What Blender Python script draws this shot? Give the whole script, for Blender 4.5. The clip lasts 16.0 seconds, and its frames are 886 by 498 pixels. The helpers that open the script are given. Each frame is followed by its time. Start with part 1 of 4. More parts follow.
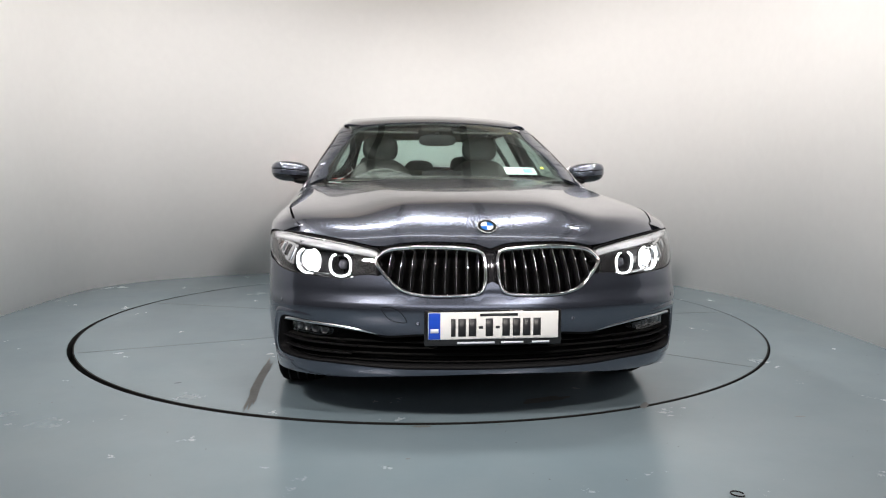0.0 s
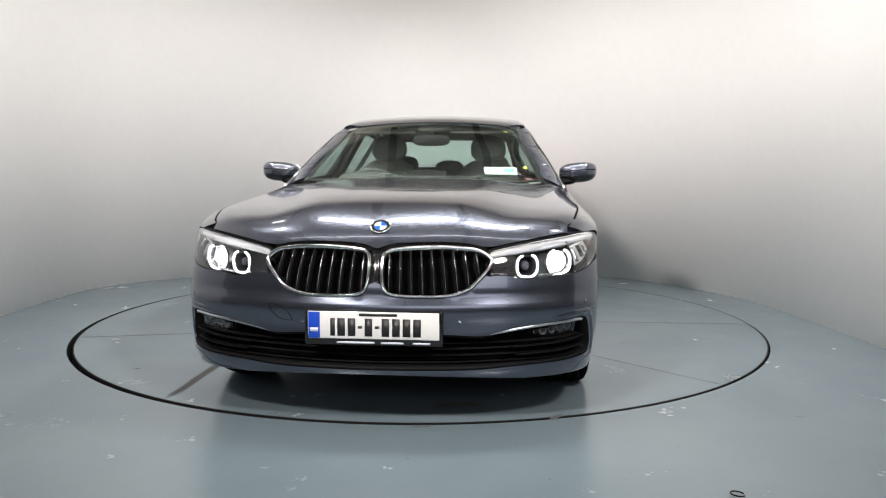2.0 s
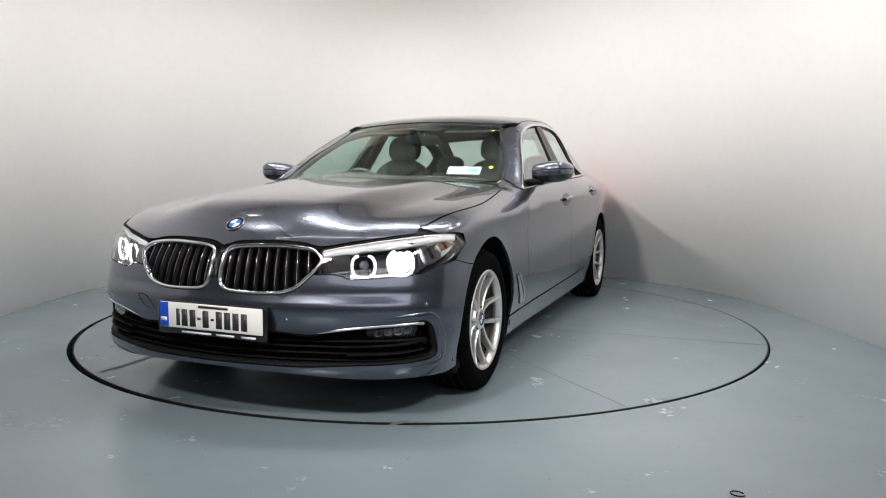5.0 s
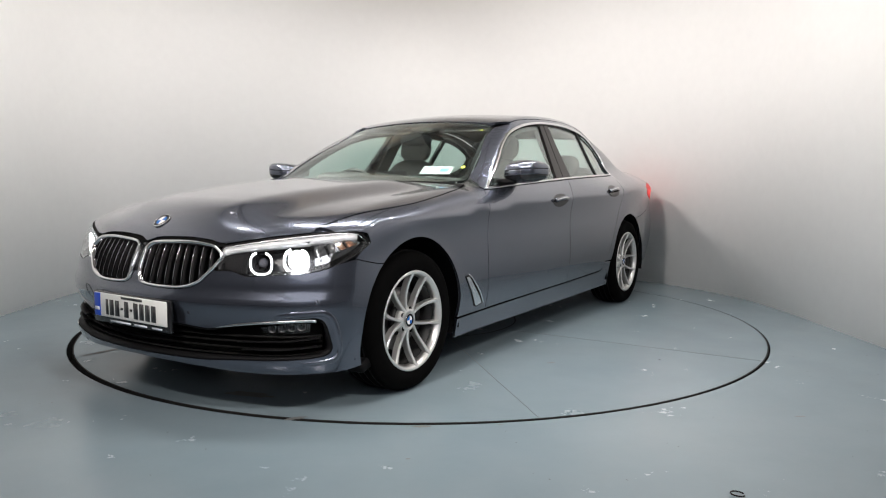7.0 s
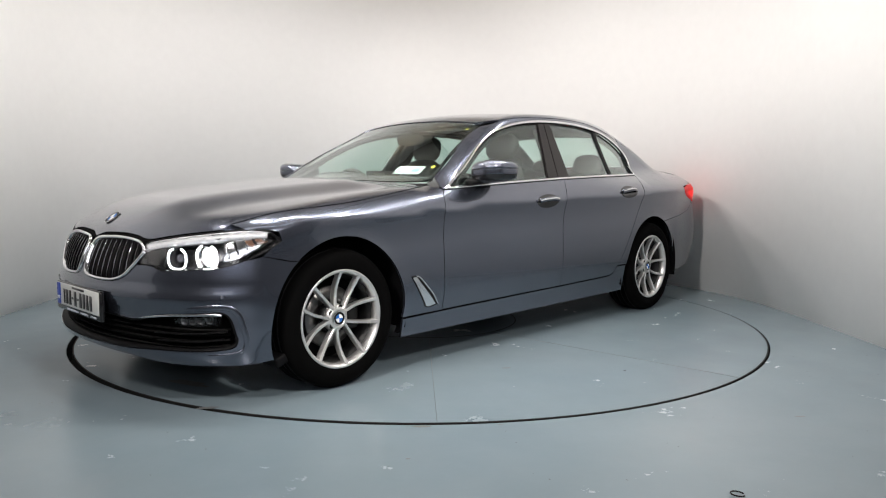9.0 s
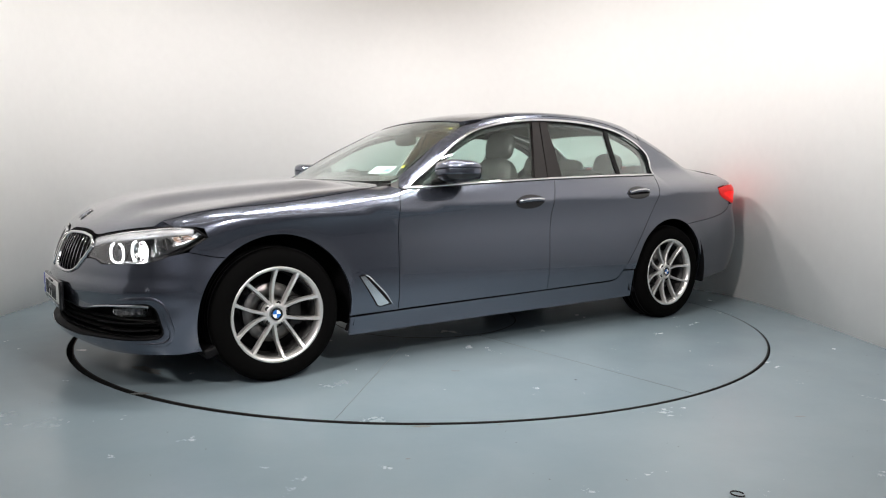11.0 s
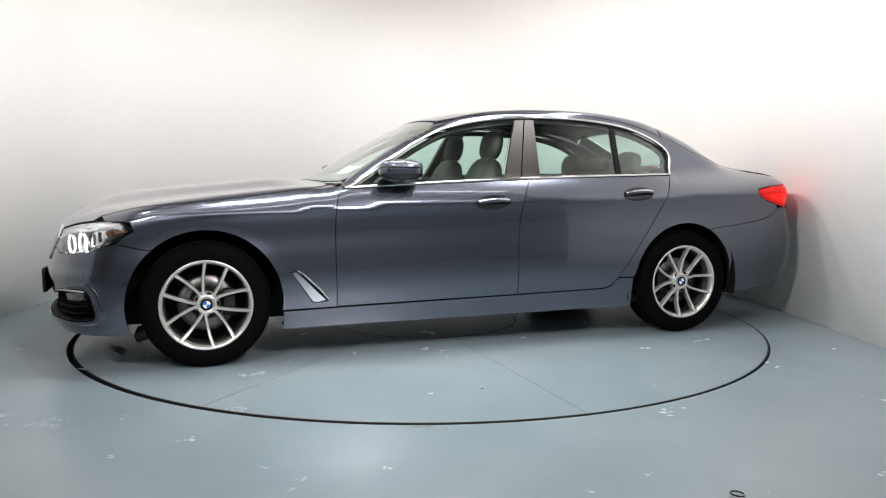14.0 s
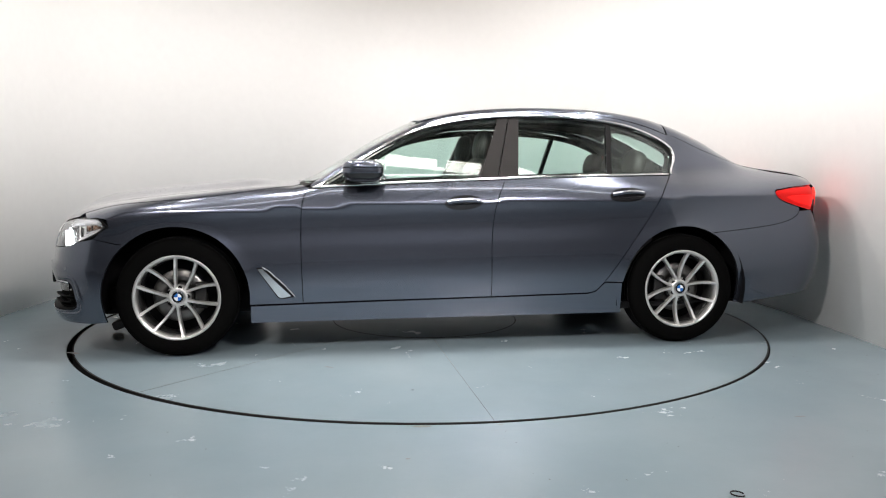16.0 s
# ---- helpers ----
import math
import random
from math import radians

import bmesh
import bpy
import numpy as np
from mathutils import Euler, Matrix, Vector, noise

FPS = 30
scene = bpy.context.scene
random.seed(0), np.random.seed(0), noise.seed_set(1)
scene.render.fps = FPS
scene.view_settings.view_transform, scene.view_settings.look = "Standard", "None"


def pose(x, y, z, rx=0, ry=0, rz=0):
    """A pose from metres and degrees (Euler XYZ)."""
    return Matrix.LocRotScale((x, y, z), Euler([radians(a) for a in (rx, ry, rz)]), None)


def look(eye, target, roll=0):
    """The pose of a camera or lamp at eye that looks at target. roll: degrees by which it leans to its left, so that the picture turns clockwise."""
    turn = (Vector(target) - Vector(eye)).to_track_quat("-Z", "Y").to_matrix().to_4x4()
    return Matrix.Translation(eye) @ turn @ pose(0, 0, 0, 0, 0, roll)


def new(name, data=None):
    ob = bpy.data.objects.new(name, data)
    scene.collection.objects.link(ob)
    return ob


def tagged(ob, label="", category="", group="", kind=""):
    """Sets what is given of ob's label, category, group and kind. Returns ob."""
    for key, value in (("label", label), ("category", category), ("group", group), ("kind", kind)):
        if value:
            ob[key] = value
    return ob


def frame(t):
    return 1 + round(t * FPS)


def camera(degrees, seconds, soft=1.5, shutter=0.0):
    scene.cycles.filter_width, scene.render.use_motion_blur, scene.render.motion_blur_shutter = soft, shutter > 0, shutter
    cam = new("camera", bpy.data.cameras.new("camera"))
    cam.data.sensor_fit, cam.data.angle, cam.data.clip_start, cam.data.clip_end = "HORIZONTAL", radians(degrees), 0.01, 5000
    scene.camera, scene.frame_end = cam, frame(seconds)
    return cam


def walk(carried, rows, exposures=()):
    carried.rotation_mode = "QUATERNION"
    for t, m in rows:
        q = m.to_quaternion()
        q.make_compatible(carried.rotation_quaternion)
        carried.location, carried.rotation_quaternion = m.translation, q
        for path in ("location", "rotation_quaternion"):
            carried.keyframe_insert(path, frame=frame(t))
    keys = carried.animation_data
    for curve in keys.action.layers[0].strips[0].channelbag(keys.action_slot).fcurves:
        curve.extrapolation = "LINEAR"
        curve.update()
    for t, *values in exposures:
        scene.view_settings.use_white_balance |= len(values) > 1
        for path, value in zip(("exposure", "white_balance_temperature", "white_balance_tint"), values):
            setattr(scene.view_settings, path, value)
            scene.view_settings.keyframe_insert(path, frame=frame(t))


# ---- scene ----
cam = camera(62.273, 16.0, soft=1.1)
EYE = (0.0, -5.205, 1.012)
AIM = (EYE[0] + math.sin(0.02483) * math.cos(0.09812), EYE[1] + math.cos(0.02483) * math.cos(0.09812), EYE[2] - math.sin(0.09812))
walk(cam, [(0.0, look(EYE, AIM, 0.234)), (16.0, look(EYE, AIM, 0.234))], exposures=[(0.0, -0.63), (8.0, -0.63), (9.2, -0.60), (11.3, -0.46), (16.0, -0.35)])

# ---- light ----
world = bpy.data.worlds.new("hall_air")
world.use_nodes = True
world.node_tree.nodes["Background"].inputs[0].default_value = (0.9, 0.95, 1.0, 1)
world.node_tree.nodes["Background"].inputs[1].default_value = 0.02
scene.world = world


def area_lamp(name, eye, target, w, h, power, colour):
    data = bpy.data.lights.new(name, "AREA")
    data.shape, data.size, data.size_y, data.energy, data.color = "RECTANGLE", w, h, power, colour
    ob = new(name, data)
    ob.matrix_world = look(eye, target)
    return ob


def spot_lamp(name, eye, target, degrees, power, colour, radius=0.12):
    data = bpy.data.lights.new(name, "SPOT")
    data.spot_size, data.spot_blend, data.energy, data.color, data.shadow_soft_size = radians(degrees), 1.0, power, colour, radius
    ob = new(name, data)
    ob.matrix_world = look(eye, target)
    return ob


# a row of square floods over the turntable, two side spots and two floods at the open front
for x, power in ((-1.1, 26), (0.0, 32), (1.1, 30)):
    lamp = area_lamp("flood_lamp", (x, -0.75, 4.05), (x * 0.9, -0.6, 0.0), 0.95, 0.28, power, (1.0, 0.95, 0.91))
    lamp.data.spread = radians(105)
for y, power in ((-1.0, 480), (0.4, 430)):
    spot_lamp("spot_lamp", (-2.4, y, 3.95), (2.87, 0.9, -0.2), 92, power * 1.15, (1.0, 0.94, 0.90), 0.09)
    spot_lamp("spot_lamp", (2.2, y, 3.95), (-3.17, 0.9, -0.2), 92, power, (1.0, 0.95, 0.91), 0.09)
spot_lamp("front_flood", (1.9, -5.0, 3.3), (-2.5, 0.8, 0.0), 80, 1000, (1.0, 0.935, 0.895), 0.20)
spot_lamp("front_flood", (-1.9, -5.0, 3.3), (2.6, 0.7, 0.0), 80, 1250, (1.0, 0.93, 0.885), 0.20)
area_lamp("wall_washer", (-0.1, 2.40, 3.95), (-0.1, 2.95, 3.55), 2.6, 0.10, 3.2, (1.0, 0.74, 0.46))
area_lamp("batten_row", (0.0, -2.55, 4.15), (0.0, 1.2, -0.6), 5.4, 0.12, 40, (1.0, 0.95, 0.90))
# unseen broad fill behind the camera, added to lift car paint and low walls
area_lamp("hall_fill", (0.6, -8.8, 2.9), (0.0, 1.0, 1.0), 7.0, 1.7, 130, (0.95, 0.94, 1.0))
# ---- materials ----
def material(name, colour, rough=0.5, metal=0.0, grain=0.0, scale=30.0, bump=0.0, coat=0.0, spec=0.5):
    m = bpy.data.materials.new(name)
    m.use_nodes = True
    nt = m.node_tree
    b = nt.nodes["Principled BSDF"]
    b.inputs["Base Color"].default_value = (*colour, 1)
    b.inputs["Roughness"].default_value = rough
    b.inputs["Metallic"].default_value = metal
    b.inputs["Coat Weight"].default_value = coat
    b.inputs["Coat Roughness"].default_value = 0.02
    b.inputs["Specular IOR Level"].default_value = spec
    if grain or bump:
        co = nt.nodes.new("ShaderNodeTexCoord")
        n1, n2 = nt.nodes.new("ShaderNodeTexNoise"), nt.nodes.new("ShaderNodeTexNoise")
        n1.inputs["Scale"].default_value, n1.inputs["Detail"].default_value = scale, 5
        n2.inputs["Scale"].default_value, n2.inputs["Detail"].default_value = scale / 12, 4
        add = nt.nodes.new("ShaderNodeMath")
        add.operation = "ADD"
        for n in (n1, n2):
            nt.links.new(co.outputs["Object"], n.inputs["Vector"])
        nt.links.new(n1.outputs["Fac"], add.inputs[0])
        nt.links.new(n2.outputs["Fac"], add.inputs[1])
        if grain:
            r = nt.nodes.new("ShaderNodeMapRange")
            r.inputs[1].default_value, r.inputs[2].default_value = 0.6, 1.4
            r.inputs[3].default_value, r.inputs[4].default_value = 1 - grain, 1 + grain
            mul = nt.nodes.new("ShaderNodeVectorMath")
            mul.operation = "SCALE"
            mul.inputs[0].default_value = colour
            nt.links.new(add.outputs[0], r.inputs[0])
            nt.links.new(r.outputs[0], mul.inputs["Scale"])
            nt.links.new(mul.outputs[0], b.inputs["Base Color"])
        if bump:
            bp = nt.nodes.new("ShaderNodeBump")
            bp.inputs["Strength"].default_value, bp.inputs["Distance"].default_value = bump, 0.002
            nt.links.new(n1.outputs["Fac"], bp.inputs["Height"])
            nt.links.new(bp.outputs[0], b.inputs["Normal"])
    return m



def glass(name, colour):
    m = material(name, colour, 0.0)
    b = m.node_tree.nodes["Principled BSDF"]
    b.inputs["Transmission Weight"].default_value, b.inputs["IOR"].default_value = 1.0, 1.5
    return m


def glow(name, colour, strength):
    m = material(name, colour, 0.3)
    b = m.node_tree.nodes["Principled BSDF"]
    b.inputs["Specular IOR Level"].default_value = 0.15
    b.inputs["Emission Color"].default_value, b.inputs["Emission Strength"].default_value = (*colour, 1), strength
    return m


WALL = material("white_wall_paint", (0.86, 0.855, 0.845), 0.6, grain=0.02, scale=14, bump=0.1)


def floor_paint():
    """Grey-blue floor paint: cloudy stains, fine scuffs and uneven gloss."""
    m = material("grey_floor_paint", (0.25, 0.30, 0.315), 0.25)
    nt = m.node_tree
    b = nt.nodes["Principled BSDF"]
    co = nt.nodes.new("ShaderNodeTexCoord")

    def tex(scale, detail, stretch=(1, 1, 1), rough=0.6):
        mp, n = nt.nodes.new("ShaderNodeMapping"), nt.nodes.new("ShaderNodeTexNoise")
        mp.inputs["Scale"].default_value = stretch
        n.inputs["Scale"].default_value, n.inputs["Detail"].default_value, n.inputs["Roughness"].default_value = scale, detail, rough
        nt.links.new(co.outputs["Object"], mp.inputs[0])
        nt.links.new(mp.outputs[0], n.inputs["Vector"])
        return n.outputs["Fac"]

    def ramp(v, a, c, lo, hi):
        r = nt.nodes.new("ShaderNodeMapRange")
        for i, x in enumerate((a, c, lo, hi)):
            r.inputs[i + 1].default_value = x
        nt.links.new(v, r.inputs[0])
        return r.outputs[0]

    def mix(fac, a, c):
        x = nt.nodes.new("ShaderNodeMix")
        x.data_type = "RGBA"
        nt.links.new(fac, x.inputs[0])
        for s, v in ((6, a), (7, c)):
            if isinstance(v, tuple):
                x.inputs[s].default_value = (*v, 1)
            else:
                nt.links.new(v, x.inputs[s])
        return x.outputs[2]

    clouds = ramp(tex(1.1, 6), 0.35, 0.68, 0, 1)
    base = mix(clouds, (0.162, 0.214, 0.244), (0.192, 0.242, 0.270))
    dirt = ramp(tex(2.6, 9, rough=0.72), 0.35, 0.95, 0, 0.16)
    base = mix(dirt, base, (0.150, 0.165, 0.168))
    nt.links.new(base, b.inputs["Base Color"])
    nt.links.new(ramp(tex(3.0, 8, rough=0.7), 0.2, 0.8, 0.20, 0.30), b.inputs["Roughness"])
    bp = nt.nodes.new("ShaderNodeBump")
    bp.inputs["Strength"].default_value, bp.inputs["Distance"].default_value = 0.11, 0.003
    nt.links.new(tex(38, 9, rough=0.68), bp.inputs["Height"])
    nt.links.new(bp.outputs[0], b.inputs["Normal"])
    return m


FLOOR = floor_paint()
HALL = material("grey_hall_wall", (0.36, 0.355, 0.345), 0.8, grain=0.1, scale=6)
ROOF = material("pale_roof_sheet", (0.33, 0.315, 0.30), 0.8, grain=0.15, scale=8)
BEAM = material("dark_steel_beam", (0.02, 0.019, 0.018), 0.7)
GROOVE = material("dark_groove", (0.012, 0.012, 0.012), 0.9, spec=0.1)
SEAM = material("painted_seam", (0.10, 0.12, 0.125), 0.7)
WORN = material("worn_bare_concrete", (0.085, 0.090, 0.090), 0.8, grain=0.3, scale=30)
LEATHER_DARK = material("dark_leather", (0.03, 0.029, 0.028), 0.5, bump=0.15, scale=160)
# grey-beige leather darkened, so the cabin's shade sits in the colour
LEATHER_SHADED = material("shaded_beige_leather", (0.024, 0.0225, 0.021), 0.55, grain=0.06, scale=40, bump=0.1)
DASH = material("dark_dashboard", (0.022, 0.021, 0.021), 0.6, bump=0.15, scale=300)
PAPER = material("white_paper", (0.50, 0.52, 0.51), 0.6)
PAPER_BLUE = material("blue_print", (0.15, 0.32, 0.55), 0.6)
PAPER_GREY = material("grey_green_print", (0.35, 0.42, 0.38), 0.6)
CHIP = material("dark_paint_chip", (0.07, 0.075, 0.075), 0.9, spec=0.1)
YELLOW = material("yellow_dot", (0.75, 0.68, 0.05), 0.5)
PAINT = material("grey_metallic_paint", (0.106, 0.119, 0.154), 0.25, metal=0.9, grain=0.05, scale=900, coat=1.0)
BLACK = material("black_plastic", (0.004, 0.004, 0.0045), 0.55, spec=0.1)
HOUSING = material("lamp_housing", (0.035, 0.035, 0.038), 0.3, metal=0.3)
GLOSS_BLACK = material("gloss_black", (0.010, 0.010, 0.011), 0.08)
PILLAR = material("black_pillar_film", (0.007, 0.006, 0.006), 0.30, spec=0.25)
RUBBER = material("tyre_rubber", (0.0025, 0.0025, 0.0025), 0.8, bump=0.2, scale=300, spec=0.02)
DARK = material("dark_hollow_plastic", (0.005, 0.005, 0.005), 0.9, spec=0.1)
SILVER = material("silver_wheel_paint", (0.62, 0.62, 0.61), 0.30, metal=0.75, coat=0.5)
STEEL = material("brake_steel", (0.16, 0.155, 0.15), 0.4, metal=1.0, grain=0.1, scale=60)
DARK_STEEL = material("dark_iron", (0.018, 0.018, 0.018), 0.5, metal=0.6)
CHROME = material("chrome", (0.82, 0.82, 0.83), 0.06, metal=1.0)
SATIN = material("satin_chrome", (0.72, 0.73, 0.75), 0.22, metal=1.0)
SLAT = material("grille_slat", (0.22, 0.22, 0.225), 0.14, metal=1.0)
BROW = material("silver_brow", (0.75, 0.76, 0.78), 0.2, metal=0.6)
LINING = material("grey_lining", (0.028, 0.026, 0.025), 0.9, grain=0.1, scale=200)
GLASS = glass("green_tinted_glass", (0.76, 0.91, 0.865))
CLEAR = glass("clear_lens", (0.97, 0.98, 0.99))
LENS = material("projector_glass", (0.05, 0.05, 0.06), 0.03)
AMBER = material("amber_reflector", (0.09, 0.045, 0.025), 0.2)
LOWBEAM = glow("low_beam", (1.0, 0.98, 0.95), 24.0)
DRL = glow("daylight_ring", (0.95, 0.98, 1.0), 7.0)
RED = glow("red_lens", (0.50, 0.006, 0.005), 0.7)
RED_GLOW = glow("red_light_bar", (1.0, 0.012, 0.010), 1.1)
RED_REAR = glow("red_rear_light", (1.0, 0.03, 0.02), 1.5)
BADGE_BLUE = material("badge_blue", (0.02, 0.13, 0.45), 0.1)
BADGE_WHITE = material("badge_white", (0.75, 0.76, 0.78), 0.1)
PLATE_WHITE = material("plate_white", (0.72, 0.72, 0.70), 0.35, grain=0.03, scale=60)
PLATE_BLUE = material("plate_blue", (0.01, 0.06, 0.45), 0.3)
PLATE_PALE = material("plate_pale_print", (0.65, 0.68, 0.75), 0.4)
INK = material("plate_black_print", (0.02, 0.02, 0.022), 0.4)
# ---- the car's surface: x forward, y to its left, z up, origin on the ground between the axles ----
def spline(keys):
    """A smooth function through (x, value) keys, straight beyond its ends."""
    k = np.array(sorted(keys), float)
    xs, ys = k[:, 0], k[:, 1]
    h = np.diff(xs)
    s = np.diff(ys) / h
    m = np.concatenate([[s[0]], (s[:-1] * h[1:] + s[1:] * h[:-1]) / (h[1:] + h[:-1]), [s[-1]]])

    def value(x):
        x = np.asarray(x, float)
        i = np.clip(np.searchsorted(xs, x) - 1, 0, len(h) - 1)
        t = np.clip((x - xs[i]) / h[i], 0, 1)
        a = (2 * t**3 - 3 * t**2 + 1) * ys[i] + (t**3 - 2 * t**2 + t) * h[i] * m[i]
        b = (3 * t**2 - 2 * t**3) * ys[i + 1] + (t**3 - t**2) * h[i] * m[i + 1]
        return a + b + np.where(x < xs[0], (x - xs[0]) * m[0], 0) + np.where(x > xs[-1], (x - xs[-1]) * m[-1], 0)

    return value


def step(a, b, x):
    t = np.clip((np.asarray(x, float) - a) / (b - a), 0, 1)
    return t * t * (3 - 2 * t)


def smax(a, b, k):
    h = np.maximum(k - np.abs(a - b), 0) / k
    return np.maximum(a, b) + h * h * k / 4


AXLE_F, AXLE_R, HUB_Z = 1.4875, -1.4875, 0.335
TOP = spline([(2.36, 0.69), (2.30, 0.748), (2.24, 0.785), (2.06, 0.850), (1.885, 0.887), (1.70, 0.912), (1.34, 0.948), (1.0, 0.978), (0.86, 0.988),
              (0.76, 1.022), (0.6, 1.116), (0.4, 1.238), (0.2, 1.343), (0.06, 1.402), (-0.116, 1.438), (-0.394, 1.464), (-0.62, 1.472), (-0.84, 1.470),
              (-1.09, 1.456), (-1.26, 1.436), (-1.43, 1.407), (-1.62, 1.350), (-1.8, 1.270), (-1.95, 1.18), (-2.06, 1.122), (-2.16, 1.098), (-2.3, 1.082), (-2.55, 1.055)])
WIDTH = spline([(2.35, 0.78), (2.1, 0.885), (1.9, 0.925), (1.7, 0.938), (1.5, 0.936), (1.2, 0.928), (0.6, 0.924), (0.0, 0.928), (-0.6, 0.93),
                (-1.2, 0.928), (-1.5, 0.922), (-1.9, 0.89), (-2.2, 0.842), (-2.4, 0.812), (-2.6, 0.765)])
CREASE = spline([(2.0, 0.80), (1.2, 0.825), (0.7, 0.845), (0.0, 0.86), (-1.0, 0.88), (-1.6, 0.90), (-2.2, 0.915), (-2.6, 0.92)])
LOWER = spline([(0.0, 0.0), (-0.04, -0.007), (-0.12, -0.012), (-0.25, -0.006), (-0.38, -0.004), (-0.46, -0.010), (-0.50, -0.018), (-0.56, -0.030), (-0.62, -0.040), (-0.70, -0.055)])
NOSE = spline([(0.15, 2.27), (0.20, 2.33), (0.25, 2.352), (0.31, 2.342), (0.42, 2.340), (0.465, 2.354), (0.492, 2.357), (0.515, 2.350), (0.535, 2.339), (0.565, 2.334), (0.62, 2.320), (0.70, 2.293), (0.78, 2.26), (0.9, 2.16)])
TAIL = spline([(0.2, 2.46), (0.35, 2.555), (0.5, 2.59), (0.62, 2.585), (0.75, 2.545), (0.9, 2.53), (1.0, 2.525), (1.1, 2.48)])
CROWN = spline([(2.3, 0.085), (1.8, 0.065), (1.2, 0.045), (0.9, 0.04), (0.5, 0.085), (0.2, 0.10), (0.0, 0.09), (-1.0, 0.08), (-1.6, 0.07), (-2.0, 0.05), (-2.5, 0.05)])
SWEEP = spline([(2.3, 0.0), (1.2, 0.02), (0.9, 0.08), (0.5, 0.03), (0.1, 0.10), (-0.1, 0.08), (-0.5, 0.0), (-1.0, 0.0), (-1.5, -0.12), (-2.0, -0.16), (-2.3, -0.1), (-2.6, 0.0)])


def side_y(x, z):
    d = z - CREASE(x)
    lean = 0.40 + 0.17 * step(0.02, 0.16, d)
    up = np.maximum(d, 0)
    y = WIDTH(x) - lean * up + LOWER(np.minimum(d, 0))
    y = y - np.where(d > 0, 1, 0) * step(0.0, 0.2, d) * (0.125 * np.clip(-0.5 - x, 0, 1) ** 2 + 0.02 * np.maximum(0, x - 0.1) ** 2)
    for ax in (AXLE_F, AXLE_R):
        r = np.hypot(x - ax, z - HUB_Z)
        y = y + 0.005 * np.exp(-((r - 0.37) / 0.05) ** 2) * step(0.25, 0.5, z)
    return y


def top_z(x, y):
    y = np.abs(y)
    s = x + SWEEP(x) * y * y
    dome = 0.036 * step(0.74, 0.44, y + 0.16 * (x - 1.0)) * step(0.85, 1.15, x) * step(2.30, 1.95, x)
    return TOP(s) - CROWN(x) * y * y - 0.05 * y**6 * step(0.1, -0.3, x) - 0.06 * y**6 * step(1.7, 2.2, x) + dome


def body(x, y, z):
    """Below zero inside the car's skin."""
    y = np.abs(y)
    side = (y - side_y(x, z)) / 1.08
    nose = (x - (NOSE(z) - 0.30 * y**2 - 0.08 * y**6)) / 1.05
    tail = (-x - (TAIL(z) - 0.07 * y**2 - 0.16 * y**6)) / 1.05
    e = 0.01
    slope = (top_z(x + e, y) - top_z(x - e, y)) / (2 * e)
    top = (z - top_z(x, y)) / np.sqrt(1 + slope**2)
    f = smax(side, nose, 0.12)
    f = smax(f, tail, 0.12)
    k = 0.042 + 0.07 * step(0.5, 1.15, x) + 0.04 * step(-1.3, -1.7, x)
    f = smax(f, top, k)
    return f


def march(o, w, far, n=44):
    """Where rays leave the skin: o inside it, w the way, by halving."""
    o, w = np.asarray(o, float), np.asarray(w, float)
    lo, hi = np.zeros(len(o)), np.full(len(o), float(far))
    for _ in range(n):
        mid = (lo + hi) / 2
        q = o + w * mid[:, None]
        out = body(q[:, 0], q[:, 1], q[:, 2]) > 0
        hi, lo = np.where(out, mid, hi), np.where(out, lo, mid)
    return o + w * lo[:, None]


def normals(q):
    e = 0.0015
    g = np.stack([body(*(q + d).T) - body(*(q - d).T) for d in np.eye(3) * e], 1)
    return g / np.linalg.norm(g, axis=1)[:, None]


def on_side(uv):
    """Points of the left side from (x, z)."""
    uv = np.asarray(uv, float)
    return march(np.stack([uv[:, 0], 0 * uv[:, 0], uv[:, 1]], 1), np.tile((0., 1, 0), (len(uv), 1)), 1.2)


def on_top(uv):
    """Points of the upper side from (x, y)."""
    uv = np.asarray(uv, float)
    return march(np.stack([uv[:, 0], uv[:, 1], 0 * uv[:, 0] + 0.5], 1), np.tile((0., 0, 1), (len(uv), 1)), 1.2)


def on_front(uv):
    """Points of the nose from (angle round x = 1.45, z)."""
    uv = np.asarray(uv, float)
    return march(np.stack([0 * uv[:, 0] + 1.45, 0 * uv[:, 0], uv[:, 1]], 1), np.stack([np.cos(uv[:, 0]), np.sin(uv[:, 0]), 0 * uv[:, 0]], 1), 1.6)


def on_rear(uv):
    """Points of the tail from (angle round x = -1.7, z)."""
    uv = np.asarray(uv, float)
    return march(np.stack([0 * uv[:, 0] - 1.7, 0 * uv[:, 0], uv[:, 1]], 1), np.stack([-np.cos(uv[:, 0]), np.sin(uv[:, 0]), 0 * uv[:, 0]], 1), 1.6)
# ---- building helpers ----
def mesh_object(name, bm, mat, parent=None, label="", smooth=True):
    me = bpy.data.meshes.new(name)
    bm.to_mesh(me)
    bm.free()
    if smooth:
        for f in me.polygons:
            f.use_smooth = True
    for m in (mat if isinstance(mat, (list, tuple)) else [mat]):
        me.materials.append(m)
    ob = new(name, me)
    if parent:
        ob.parent = parent
    if label:
        tagged(ob, label)
    return ob


part = mesh_object


def thing(name, label, category, group="", kind=""):
    return tagged(new(name), label, category, group, kind)




